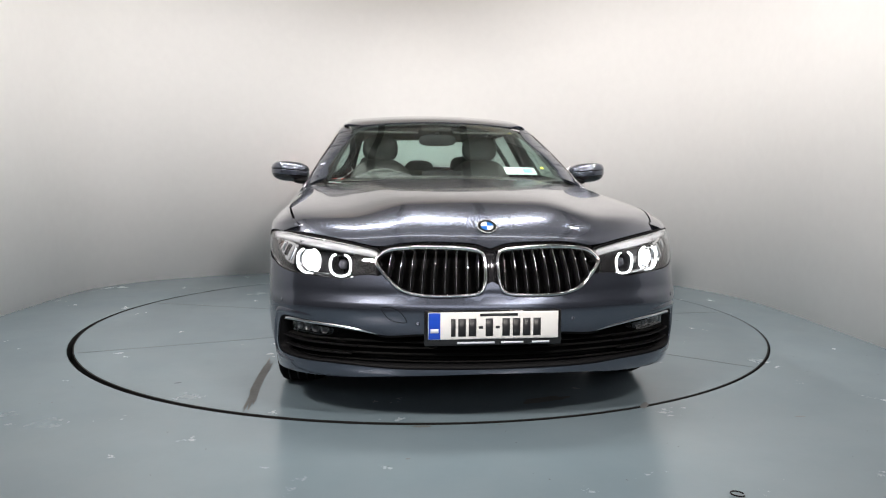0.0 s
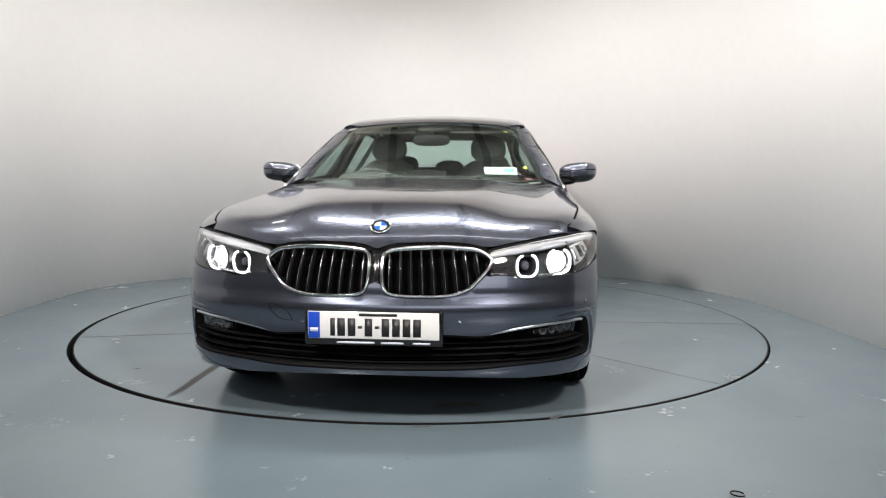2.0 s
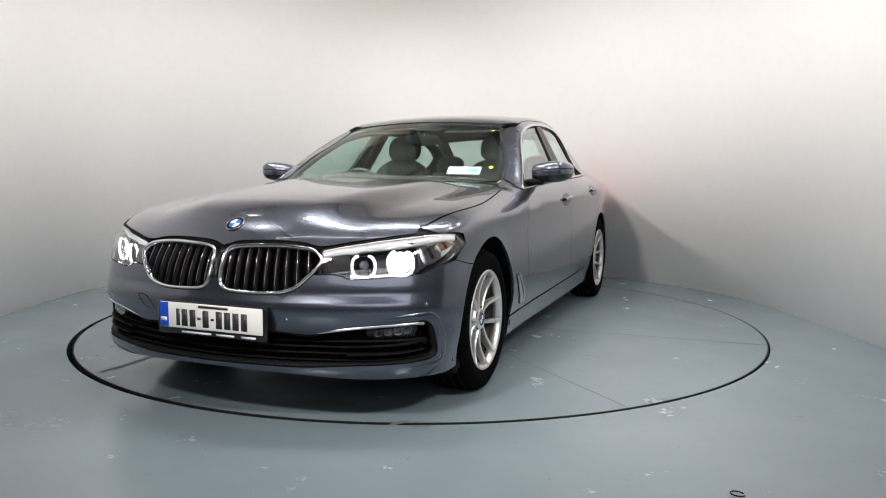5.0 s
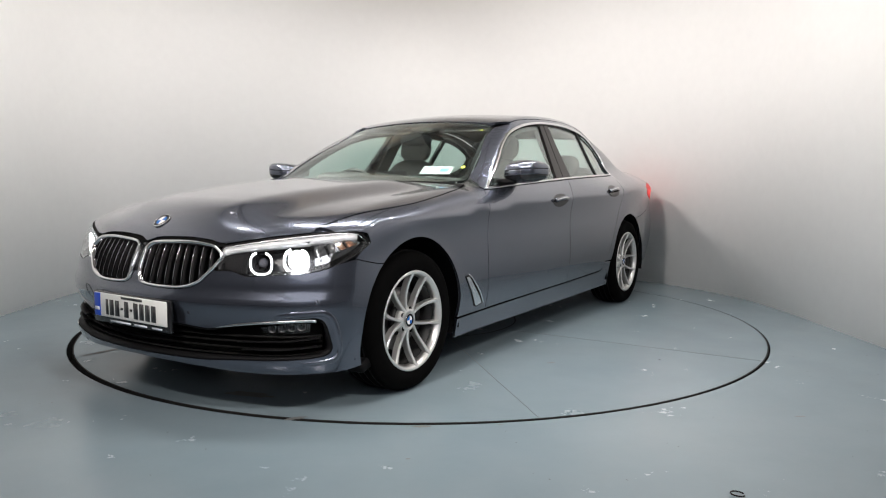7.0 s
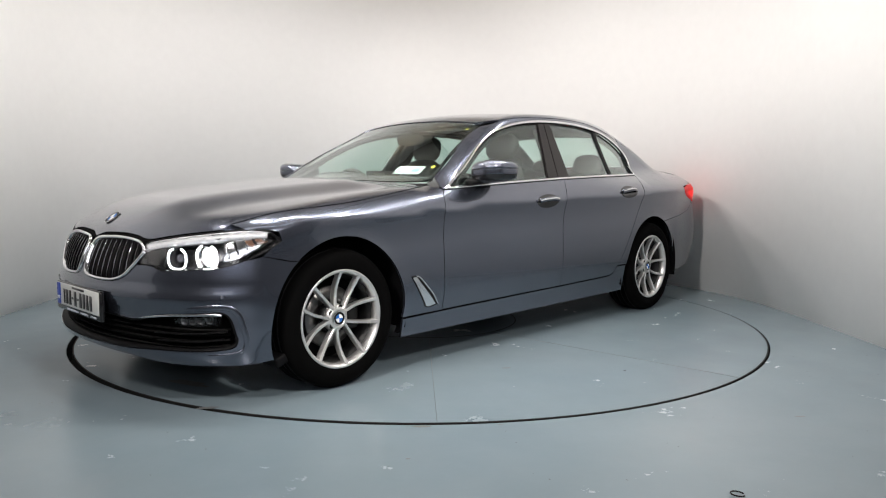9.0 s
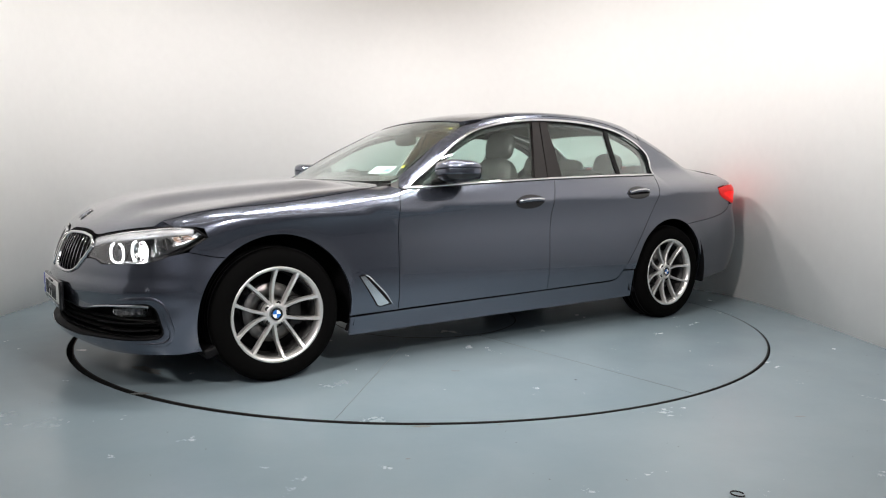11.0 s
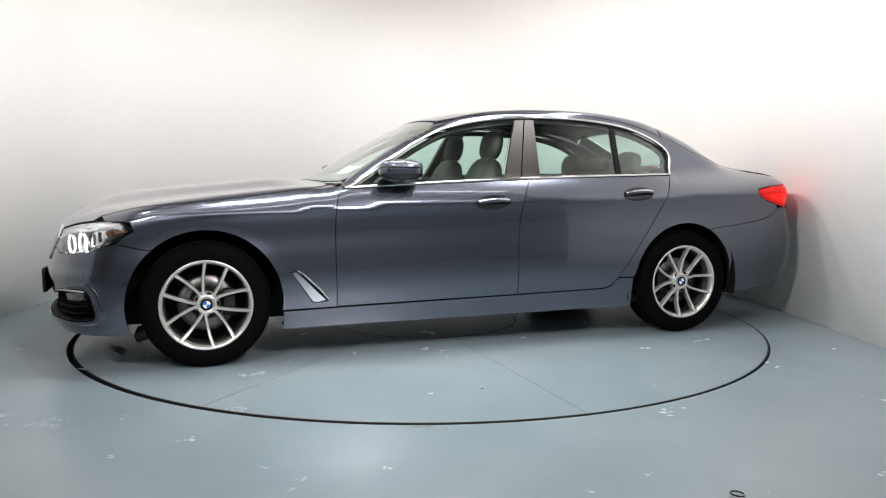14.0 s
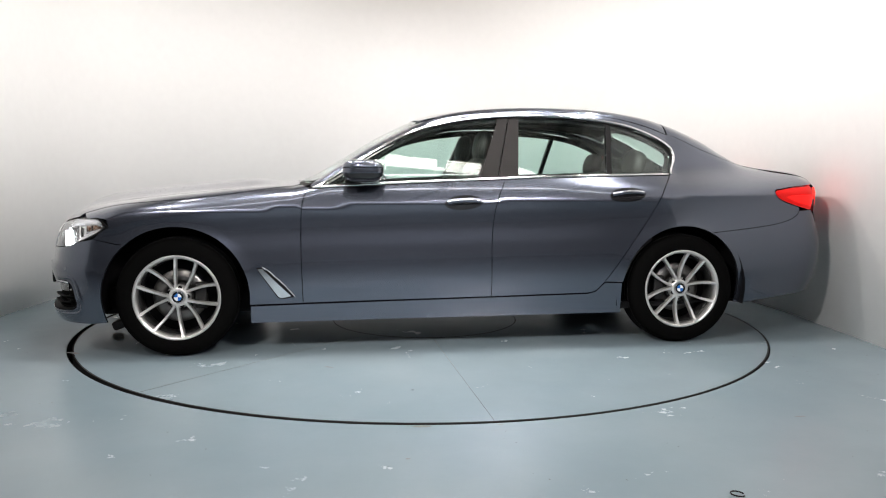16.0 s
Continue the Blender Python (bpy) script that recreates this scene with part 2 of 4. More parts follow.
# ---- panels cut from the car's skin ----
def bend(pts, n=8, closed=False):
    """A smooth curve through a few points, n steps for each stretch."""
    p = np.array(pts, float)
    k = len(p)
    if closed:
        q = np.vstack([p[-1:], p, p[:2]])
    else:
        q = np.vstack([2 * p[0] - p[1], p, 2 * p[-1] - p[-2]])
    out = []
    for i in range(k if closed else k - 1):
        a, b, c, d = q[i], q[i + 1], q[i + 2], q[i + 3]
        for t in np.linspace(0, 1, n, endpoint=False):
            out.append(0.5 * (2 * b + (c - a) * t + (2 * a - 5 * b + 4 * c - d) * t**2 + (3 * b - a - 3 * c + d) * t**3))
    if not closed:
        out.append(p[-1])
    return [tuple(v) for v in out]


def even(loop, step):
    """A closed outline with points at about even steps, its corners kept."""
    out = []
    for a, b in zip(loop, loop[1:] + loop[:1]):
        a, b = np.array(a), np.array(b)
        d = np.linalg.norm(b - a)
        if d < 1e-5:
            continue
        for t in np.linspace(0, 1, max(1, math.ceil(d / step)), endpoint=False):
            out.append(a + (b - a) * t)
    p = np.array(out)
    keep = [0]
    for i in range(1, len(p)):
        if np.linalg.norm(p[i] - p[keep[-1]]) > step * 0.12:
            keep.append(i)
    return p[keep]


def turning(p):
    q = np.roll(p, -1, 0)
    return 0.5 * np.sum(p[:, 0] * q[:, 1] - q[:, 0] * p[:, 1])


def inset(p, g):
    """The outline moved inwards by g."""
    if turning(p) < 0:
        p = p[::-1]
    e = np.roll(p, -1, 0) - p
    e /= np.linalg.norm(e, axis=1)[:, None]
    nrm = np.stack([-e[:, 1], e[:, 0]], 1)
    m = nrm + np.roll(nrm, 1, 0)
    m /= np.maximum(np.linalg.norm(m, axis=1), 0.4)[:, None]
    return p + m * g


def within(pts, loop):
    """Which points lie inside the outline."""
    x, y = pts[:, 0], pts[:, 1]
    res = np.zeros(len(pts), bool)
    for (ax, ay), (bx, by) in zip(loop, np.roll(loop, -1, 0)):
        c = (ay > y) != (by > y)
        if c.any():
            res ^= c & (x < (bx - ax) * (y - ay) / (by - ay + 1e-15) + ax)
    return res


def near(pts, loop, d):
    res = np.zeros(len(pts), bool)
    for a, b in zip(loop, np.roll(loop, -1, 0)):
        e = b - a
        t = np.clip(((pts - a) @ e) / (e @ e + 1e-15), 0, 1)
        res |= np.hypot(*(pts - a - t[:, None] * e).T) < d
    return res


def finish(name, verts, faces, nors, mat, parent, label=""):
    me = bpy.data.meshes.new(name)
    me.from_pydata([tuple(v) for v in verts], [], [tuple(int(i) for i in f) for f in faces])
    for f in me.polygons:
        f.use_smooth = True
    me.normals_split_custom_set_from_vertices([tuple(v) for v in nors])
    me.materials.append(mat)
    ob = new(name, me)
    ob.parent = parent
    if label:
        tagged(ob, label)
    return ob


def panel(name, fn, outline, mat, parent, holes=(), step=0.03, gap=0.002, depth=0.014, lift=0.0, sheet=0.0, mirror=False, label=""):
    """A sheet of the skin inside an outline, with turned-in edges; sheet: a second face behind it, for glass; lift: moved along the normals."""
    loop = inset(even(list(map(tuple, outline)), step), gap)
    rings = [loop] + [inset(even(list(map(tuple, h)), step), -gap) for h in holes]
    lo, hi = loop.min(0), loop.max(0)
    g = np.array([(u, v) for u in np.arange(lo[0] + step / 2, hi[0], step) for v in np.arange(lo[1] + step / 2, hi[1], step)])
    ok = within(g, loop)
    for r in rings[1:]:
        ok &= ~within(g, r)
    g = g[ok]
    for r in rings:
        g = g[~near(g, r, step * 0.45)]
    pts = np.vstack(rings + [g])
    edges, at = [], 0
    for r in rings:
        n = len(r)
        edges += [(at + i, at + (i + 1) % n) for i in range(n)]
        at += n
    from mathutils.geometry import delaunay_2d_cdt
    vs, _, tris, *_ = delaunay_2d_cdt([Vector(p) for p in pts], edges, [], 0, 1e-7)
    uv = np.array([tuple(v) for v in vs])
    tris = np.array([t for t in tris if len(t) == 3])
    c = uv[tris].mean(1)
    ok = within(c, loop)
    for r in rings[1:]:
        ok &= ~within(c, r)
    tris = tris[ok]
    q = fn(uv)
    nor = normals(q)
    q = q + nor * lift
    fn_ = np.cross(q[tris[:, 1]] - q[tris[:, 0]], q[tris[:, 2]] - q[tris[:, 0]])
    bad = np.einsum("ij,ij->i", fn_, nor[tris[:, 0]]) < 0
    tris[bad] = tris[bad][:, ::-1]
    verts, faces, nors = [q], [tris], [nor]
    count = {}
    for t in tris:
        for a, b in ((t[0], t[1]), (t[1], t[2]), (t[2], t[0])):
            count[(a, b)] = 1
    rim = [(a, b) for a, b in count if (b, a) not in count]
    base = len(q)
    if rim:
        ra, rb = np.array(rim).T
        away = np.cross(q[rb] - q[ra], nor[ra])
        away /= np.linalg.norm(away, axis=1)[:, None] + 1e-12
        d = max(depth, sheet)
        blk = np.concatenate([q[ra], q[rb], q[rb] - nor[rb] * d, q[ra] - nor[ra] * d])
        n = len(ra)
        verts.append(blk)
        nors.append(np.concatenate([away] * 4))
        i = np.arange(n) + base
        faces += [np.stack([i, i + 2 * n, i + n], 1), np.stack([i, i + 3 * n, i + 2 * n], 1)]
        base += 4 * n
    if sheet:
        verts.append(q - nor * sheet)
        nors.append(-nor)
        faces.append(tris[:, ::-1] + base)
    v, f, m = np.concatenate(verts), np.concatenate(faces), np.concatenate(nors)
    if mirror:
        v, m, f = v * (1, -1, 1), m * (1, -1, 1), f[:, ::-1]
    return finish(name, v, f, m, mat, parent, label)


def both(name, *args, **kw):
    return [panel(name, *args, **kw), panel(name, *args, mirror=True, **kw)]


def strip(name, path, nor, profile, mat, parent, closed=False, mirror=False, label=""):
    """A bar swept along a path of points; profile: (across, up) pairs, up along the normals."""
    p, nor = np.asarray(path, float), np.asarray(nor, float)
    if closed:
        tang = np.roll(p, -1, 0) - np.roll(p, 1, 0)
    else:
        tang = np.gradient(p, axis=0)
    tang /= np.linalg.norm(tang, axis=1)[:, None] + 1e-12
    across = np.cross(nor, tang)
    across /= np.linalg.norm(across, axis=1)[:, None] + 1e-12
    k = len(profile)
    v = np.concatenate([p + across * a + nor * u for a, u in profile]).reshape(k, len(p), 3)
    if mirror:
        v = v * (1, -1, 1)
    bm = bmesh.new()
    vv = [[bm.verts.new(c) for c in row] for row in v]
    n = len(p)
    for j in range(k):
        for i in range(n if closed else n - 1):
            bm.faces.new((vv[j][i], vv[j][(i + 1) % n], vv[(j + 1) % k][(i + 1) % n], vv[(j + 1) % k][i]))
    if not closed:
        bm.faces.new([r[0] for r in vv])
        bm.faces.new([r[-1] for r in vv][::-1])
    bmesh.ops.recalc_face_normals(bm, faces=bm.faces)
    return part(name, bm, mat, parent, label)


def on_skin(fn, uv, step=0.02, lift=0.0, closed=False):
    """An evenly stepped path over the skin, with its normals."""
    p = [np.array(c, float) for c in uv]
    out = []
    for a, b in zip(p, p[1:] + (p[:1] if closed else [])):
        for t in np.linspace(0, 1, max(1, math.ceil(np.linalg.norm(b - a) / step)), endpoint=False):
            out.append(a + (b - a) * t)
    if not closed:
        out.append(p[-1])
    q = fn(np.array(out))
    nor = normals(q)
    return q + nor * lift, nor


def oval(w, h, n=10):
    return [(w / 2 * math.cos(a), h / 2 * math.sin(a)) for a in np.linspace(0, 2 * math.pi, n, endpoint=False)]


def lathe(profile, n, matrix, closed=True):
    """A ring turned from (radius, along) pairs about the local z axis."""
    bm = bmesh.new()
    rows = [[bm.verts.new(matrix @ Vector((r * math.cos(a), r * math.sin(a), z))) for r, z in profile] for a in np.linspace(0, 2 * math.pi, n, endpoint=False)]
    k = len(profile)
    for i in range(n):
        for j in range(k if closed else k - 1):
            bm.faces.new((rows[i][j], rows[(i + 1) % n][j], rows[(i + 1) % n][(j + 1) % k], rows[i][(j + 1) % k]))
    bmesh.ops.recalc_face_normals(bm, faces=bm.faces)
    return bm


def block(w, d, h, matrix, r=0.01, seg=2):
    """A rounded box."""
    bm = bmesh.new()
    bmesh.ops.create_cube(bm, size=1, matrix=Matrix.Diagonal((w, d, h, 1)))
    if r:
        bmesh.ops.bevel(bm, geom=list(bm.edges), offset=r, segments=seg, affect="EDGES", profile=0.5)
    bmesh.ops.transform(bm, matrix=matrix, verts=bm.verts)
    return bm


def lump(sx, sy, sz, matrix, e=2.6, nu=40, nv=24):
    """A rounded, boxy body: a superellipsoid with those half axes."""
    def p(c, k):
        return math.copysign(abs(c) ** (2 / k), c)
    bm = bmesh.new()
    bmesh.ops.create_uvsphere(bm, u_segments=nu, v_segments=nv, radius=1)
    for v in bm.verts:
        c = v.co.normalized()
        s = (abs(c.x) ** e + abs(c.y) ** e + abs(c.z) ** e) ** (-1 / e)
        v.co = Vector((c.x * s * sx, c.y * s * sy, c.z * s * sz))
    bmesh.ops.transform(bm, matrix=matrix, verts=bm.verts)
    return bm
# ---- the hall ----
def plan_curve():
    """The wall's foot: a straight flank, a bent back and a straight flank."""
    left = [(-3.17, -2.6), (-3.17, 0.3), (-3.16, 0.9), (-3.11, 1.33)]
    back = [(-2.84, 1.86), (-2.27, 2.31), (-1.7, 2.6), (-0.9, 2.86), (0.0, 2.95), (0.9, 2.84), (1.62, 2.52)]
    right = [(2.12, 2.1), (2.41, 1.73), (2.59, 1.4), (2.77, 0.93), (2.85, 0.34), (2.87, -0.5), (2.87, -2.6)]
    p = np.array(left + back + right)
    s = np.concatenate([[0], np.cumsum(np.hypot(*np.diff(p, axis=0).T))])
    fx, fy = spline(list(zip(s, p[:, 0]))), spline(list(zip(s, p[:, 1])))
    u = np.linspace(0, s[-1], 200)
    return list(zip(fx(u), fy(u)))


CEILING_Z = 4.3
HOLE = (-0.012, 0.0, 2.284)


def flat(name, mat, corners, z, label, category):
    bm = bmesh.new()
    bm.faces.new([bm.verts.new((x, y, z)) for x, y in corners])
    return tagged(mesh_object(name, bm, mat, smooth=False), label, category, kind="structure")


def build_hall():
    c = plan_curve()
    bm = bmesh.new()
    lo = [bm.verts.new((x, y, 0)) for x, y in c]
    hi = [bm.verts.new((x, y, CEILING_Z)) for x, y in c]
    for i in range(len(c) - 1):
        bm.faces.new((lo[i], lo[i + 1], hi[i + 1], hi[i]))
    ob = mesh_object("wall_curved", bm, WALL)
    mod = ob.modifiers.new("thick", "SOLIDIFY")
    mod.thickness, mod.offset = 0.12, 1
    tagged(ob, "white painted curved studio wall, scuffed along its foot", "wall", kind="structure")
    # dark joint where the wall meets the floor
    foot = [(x * (1 - 0.004 / math.hypot(x, y)), y * (1 - 0.004 / math.hypot(x, y)), 0.0) for x, y in c]
    ob = strip("trim", foot, np.tile((0, 0, 1.0), (len(c), 1)), [(0.004, 0.0), (0.003, 0.006), (-0.003, 0.006), (-0.004, 0.0)], SEAM, None)
    tagged(ob, "thin dark sealed joint along the wall's foot", "trim", kind="structure")
    # floor round the turntable's pit
    bm = bmesh.new()
    rings = []
    for r, z in ((2.284, -0.09), (2.284, -0.004), (2.287, 0.0), (14.0, 0.0)):
        rings.append([bm.verts.new((HOLE[0] + r * math.cos(a), HOLE[1] + r * math.sin(a), z)) for a in np.linspace(0, 2 * math.pi, 200, endpoint=False)])
    for p, q in zip(rings, rings[1:]):
        for i in range(200):
            f = bm.faces.new((p[i], q[i], q[(i + 1) % 200], p[(i + 1) % 200]))
            # pit wall coloured black in place of the shade inside the gap
            f.material_index = 1 if p is rings[0] else 0
    ob = mesh_object("floor", bm, [FLOOR, GROOVE], smooth=False)
    tagged(ob, "grey-blue painted concrete floor, worn and scuffed", "floor", kind="structure")
    bm = bmesh.new()
    bmesh.ops.create_circle(bm, cap_ends=True, radius=2.6, segments=64, matrix=pose(0, 0, -0.09))
    ob = mesh_object("floor_pit", bm, GROOVE, smooth=False)
    tagged(ob, "dark pit under the turntable plate", "pit", kind="structure")
    # the hall behind the camera
    x0, x1, y0, y1 = -6.0, 6.0, -9.0, 3.6
    flat("ceiling", ROOF, [(x0, y0), (x0, y1), (x1, y1), (x1, y0)], CEILING_Z, "pale sheeted hall ceiling with dark steel beams", "ceiling")
    for name, a, b in (("wall_south", (x0, y0), (x1, y0)), ("wall_west", (x0, y1), (x0, y0)), ("wall_east", (x1, y0), (x1, y1)), ("wall_north", (x1, y1), (x0, y1))):
        bm = bmesh.new()
        bm.faces.new([bm.verts.new((*p, z)) for p, z in ((a, 0), (b, 0), (b, CEILING_Z), (a, CEILING_Z))])
        tagged(mesh_object(name, bm, HALL, smooth=False), "plain grey hall wall", "wall", kind="structure")
    for x in (-3.9, -2.3, -0.7, 0.7, 2.3, 3.9):
        b = mesh_object("ceiling_beam", block(0.10, 11.8, 0.16, pose(x, -2.9, CEILING_Z - 0.085), 0.0), BEAM, smooth=False)
        tagged(b, "dark steel roof beam", "beam", kind="structure")


build_hall()


def build_turntable():
    table = thing("turntable", "round grey-blue painted turntable plate set flush in the floor", "turntable")
    r = 2.264
    plate = part("plate", lathe([(0.0, 0.0), (r - 0.004, 0.0), (r, -0.003), (r, -0.06), (0.0, -0.06)], 200, Matrix.Identity(4), closed=False), FLOOR, table, "painted plate with scuffed edge", smooth=False)
    # worn edge as a black ring, its colour carries the gap's shade
    part("edge_ring", lathe([(r - 0.006, -0.002), (r - 0.006, 0.0006), (r + 0.002, -0.0004), (r + 0.002, -0.058), (r - 0.006, -0.058)], 200, Matrix.Identity(4)), GROOVE, table, "dark worn steel edge, blackened for the shade in the gap", smooth=False)
    part("pivot_seam", lathe([(0.645, 0.0), (0.645, 0.0006), (0.652, 0.0006), (0.652, 0.0)], 96, Matrix.Identity(4)), GROOVE, table, smooth=False)
    for x0, y0, x1, y1, w in ((-1.99, -1.04, -0.55, -0.475, 0.006), (-2.17, 0.64, -0.65, 0.22, 0.005), (0.53, -0.40, 1.77, -1.39, 0.005), (0.65, 0.03, 2.24, 0.225, 0.004)):
        d = math.hypot(x1 - x0, y1 - y0)
        m = pose((x0 + x1) / 2, (y0 + y1) / 2, 0.0006, 0, 0, math.degrees(math.atan2(y1 - y0, x1 - x0)))
        part("plate_seam", block(d, w * 0.5, 0.0012, m, 0.0), SEAM, table)

    def patch(name, mat, cx, cy, l, w, turn, seed, h=0.0012):
        """An uneven flake-shaped worn place."""
        rnd = random.Random(seed)
        bm = bmesh.new()
        n = 26
        vs = []
        for i in range(n):
            a = 2 * math.pi * i / n
            k = 1 + rnd.uniform(-0.22, 0.22)
            vs.append(bm.verts.new(pose(cx, cy, h, 0, 0, turn) @ Vector((l / 2 * k * math.copysign(abs(math.cos(a)) ** 0.6, math.cos(a)), w / 2 * k * math.sin(a), 0))))
        bm.faces.new(vs)
        return part(name, bm, mat, table)

    patch("worn_strip", WORN, -0.815, -1.65, 0.88, 0.045, 95, 1)
    patch("worn_strip", WORN, 0.55, -1.95, 0.22, 0.07, 20, 2)
    patch("dark_scrape", GROOVE, -1.21, -1.66, 0.035, 0.010, 30, 3)
    patch("dark_scrape", GROOVE, 1.79, -0.11, 0.014, 0.011, 0, 4)
    patch("dark_scrape", WORN, 1.35, -0.55, 0.05, 0.015, 60, 5)
    patch("dark_scrape", WORN, 0.98, -2.04, 0.09, 0.03, 65, 6)
    return table


turntable = build_turntable()


def floor_marks():
    rnd = random.Random(5)
    for i, (x, y, l, w) in enumerate(((-0.015, -2.305, 0.085, 0.028), (-0.07, -2.30, 0.02, 0.01), (0.31, -2.29, 0.03, 0.008), (-1.9, -2.35, 0.05, 0.012), (1.6, -2.2, 0.05, 0.01), (-0.06, -2.65, 0.018, 0.012))):
        bm = bmesh.new()
        n = 18
        bm.faces.new([bm.verts.new((x + l / 2 * math.cos(a) * rnd.uniform(0.7, 1.2), y + w / 2 * math.sin(a) * rnd.uniform(0.7, 1.2), 0.0012)) for a in np.linspace(0, 2 * math.pi, n, endpoint=False)])
        tagged(mesh_object("floor_scrape", bm, WORN, smooth=False), "small scraped bare place in the floor paint", "scrape", "scrapes by the turntable", "structure")
    bm = bmesh.new()
    for i in range(300):
        x, y = rnd.uniform(-2.9, 2.7), rnd.uniform(-4.2, 2.0)
        if 2.2 < math.hypot(x, y) < 2.35 or (math.hypot(x, y) < 2.3):
            continue
        l, w, t = rnd.uniform(0.003, 0.018), rnd.uniform(0.002, 0.006), rnd.uniform(0, 180)
        m = pose(x, y, 0.0009, 0, 0, t)
        bm.faces.new([bm.verts.new(m @ Vector((l / 2 * math.cos(a) * rnd.uniform(0.6, 1.2), w / 2 * math.sin(a) * rnd.uniform(0.6, 1.2), 0))) for a in np.linspace(0, 2 * math.pi, 9, endpoint=False)])
    tagged(mesh_object("floor_specks", bm, CHIP, smooth=False), "scattered dark chips and scuffs in the floor paint", "scuffs", kind="stuff")
    pts = [Vector((1.0 + 0.022 * math.cos(a), -2.975 + 0.020 * math.sin(a), 0.006 + 0.004 * math.sin(a / 2))) for a in np.linspace(0.3, 5.6, 24)]
    ob = strip("cable_end", [tuple(p) for p in pts], np.tile((0, 0, 1.0), (len(pts), 1)), oval(0.005, 0.005, 8), BLACK, None)
    tagged(ob, "thin black curled cable end on the floor", "cable")


floor_marks()
# ---- the car ----
car = thing("car", "grey metallic four-door saloon with lit headlights on the turntable", "car")
ARCH_F, ARCH_R = 0.396, 0.384


def arch(ax, r, a0, a1, n=24):
    """Part of a wheel arch as (x, z), from angle a0 to a1 in degrees, 0 to the front."""
    return [(ax + r * math.cos(radians(a)), HUB_Z + r * math.sin(radians(a))) for a in np.linspace(a0, a1, n)]


def to_angle(xz):
    q = on_side(np.array(xz))
    return [(math.atan2(y, x - 1.45), z) for x, y, z in q]


def mirrored(half):
    """A closed outline about the middle line from its left half, given from top to bottom."""
    return list(half) + [(-u, v) for u, v in half[::-1]]


SHUT = bend([(1.99, 0.772), (1.93, 0.80), (1.76, 0.832), (1.58, 0.85), (1.40, 0.85), (1.22, 0.833), (1.067, 0.815), (0.92, 0.795), (0.845, 0.755)])  # hood edge (x, y)
SHUT_XZ = [(x, z) for x, _, z in on_top(np.array(SHUT))]
LAMP_TOP = [(0.53, 0.713), (0.56, 0.722), (0.67, 0.740), (0.80, 0.758), (0.97, 0.776), (1.06, 0.779), (1.12, 0.774)]
LAMP_LOW = [(1.178, 0.730), (1.13, 0.701), (1.075, 0.676), (1.02, 0.652), (0.97, 0.634), (0.90, 0.620), (0.77, 0.610), (0.67, 0.603), (0.635, 0.605), (0.60, 0.617), (0.56, 0.622), (0.515, 0.620)]
KIDNEY = [(0.022, 0.66), (0.026, 0.694), (0.05, 0.717), (0.12, 0.729), (0.32, 0.735), (0.45, 0.727), (0.505, 0.713), (0.535, 0.678), (0.505, 0.636), (0.46, 0.597), (0.42, 0.566), (0.35, 0.543), (0.26, 0.535), (0.11, 0.539), (0.05, 0.553), (0.026, 0.59)]
INTAKE = [(0.0, 0.389), (0.29, 0.388), (0.46, 0.378), (0.53, 0.389), (0.60, 0.405), (0.70, 0.418), (0.87, 0.432), (0.93, 0.432), (0.962, 0.405), (0.98, 0.345), (0.988, 0.305), (0.965, 0.276), (0.87, 0.266), (0.73, 0.262), (0.60, 0.258), (0.50, 0.252), (0.40, 0.249), (0.20, 0.250), (0.0, 0.250)]


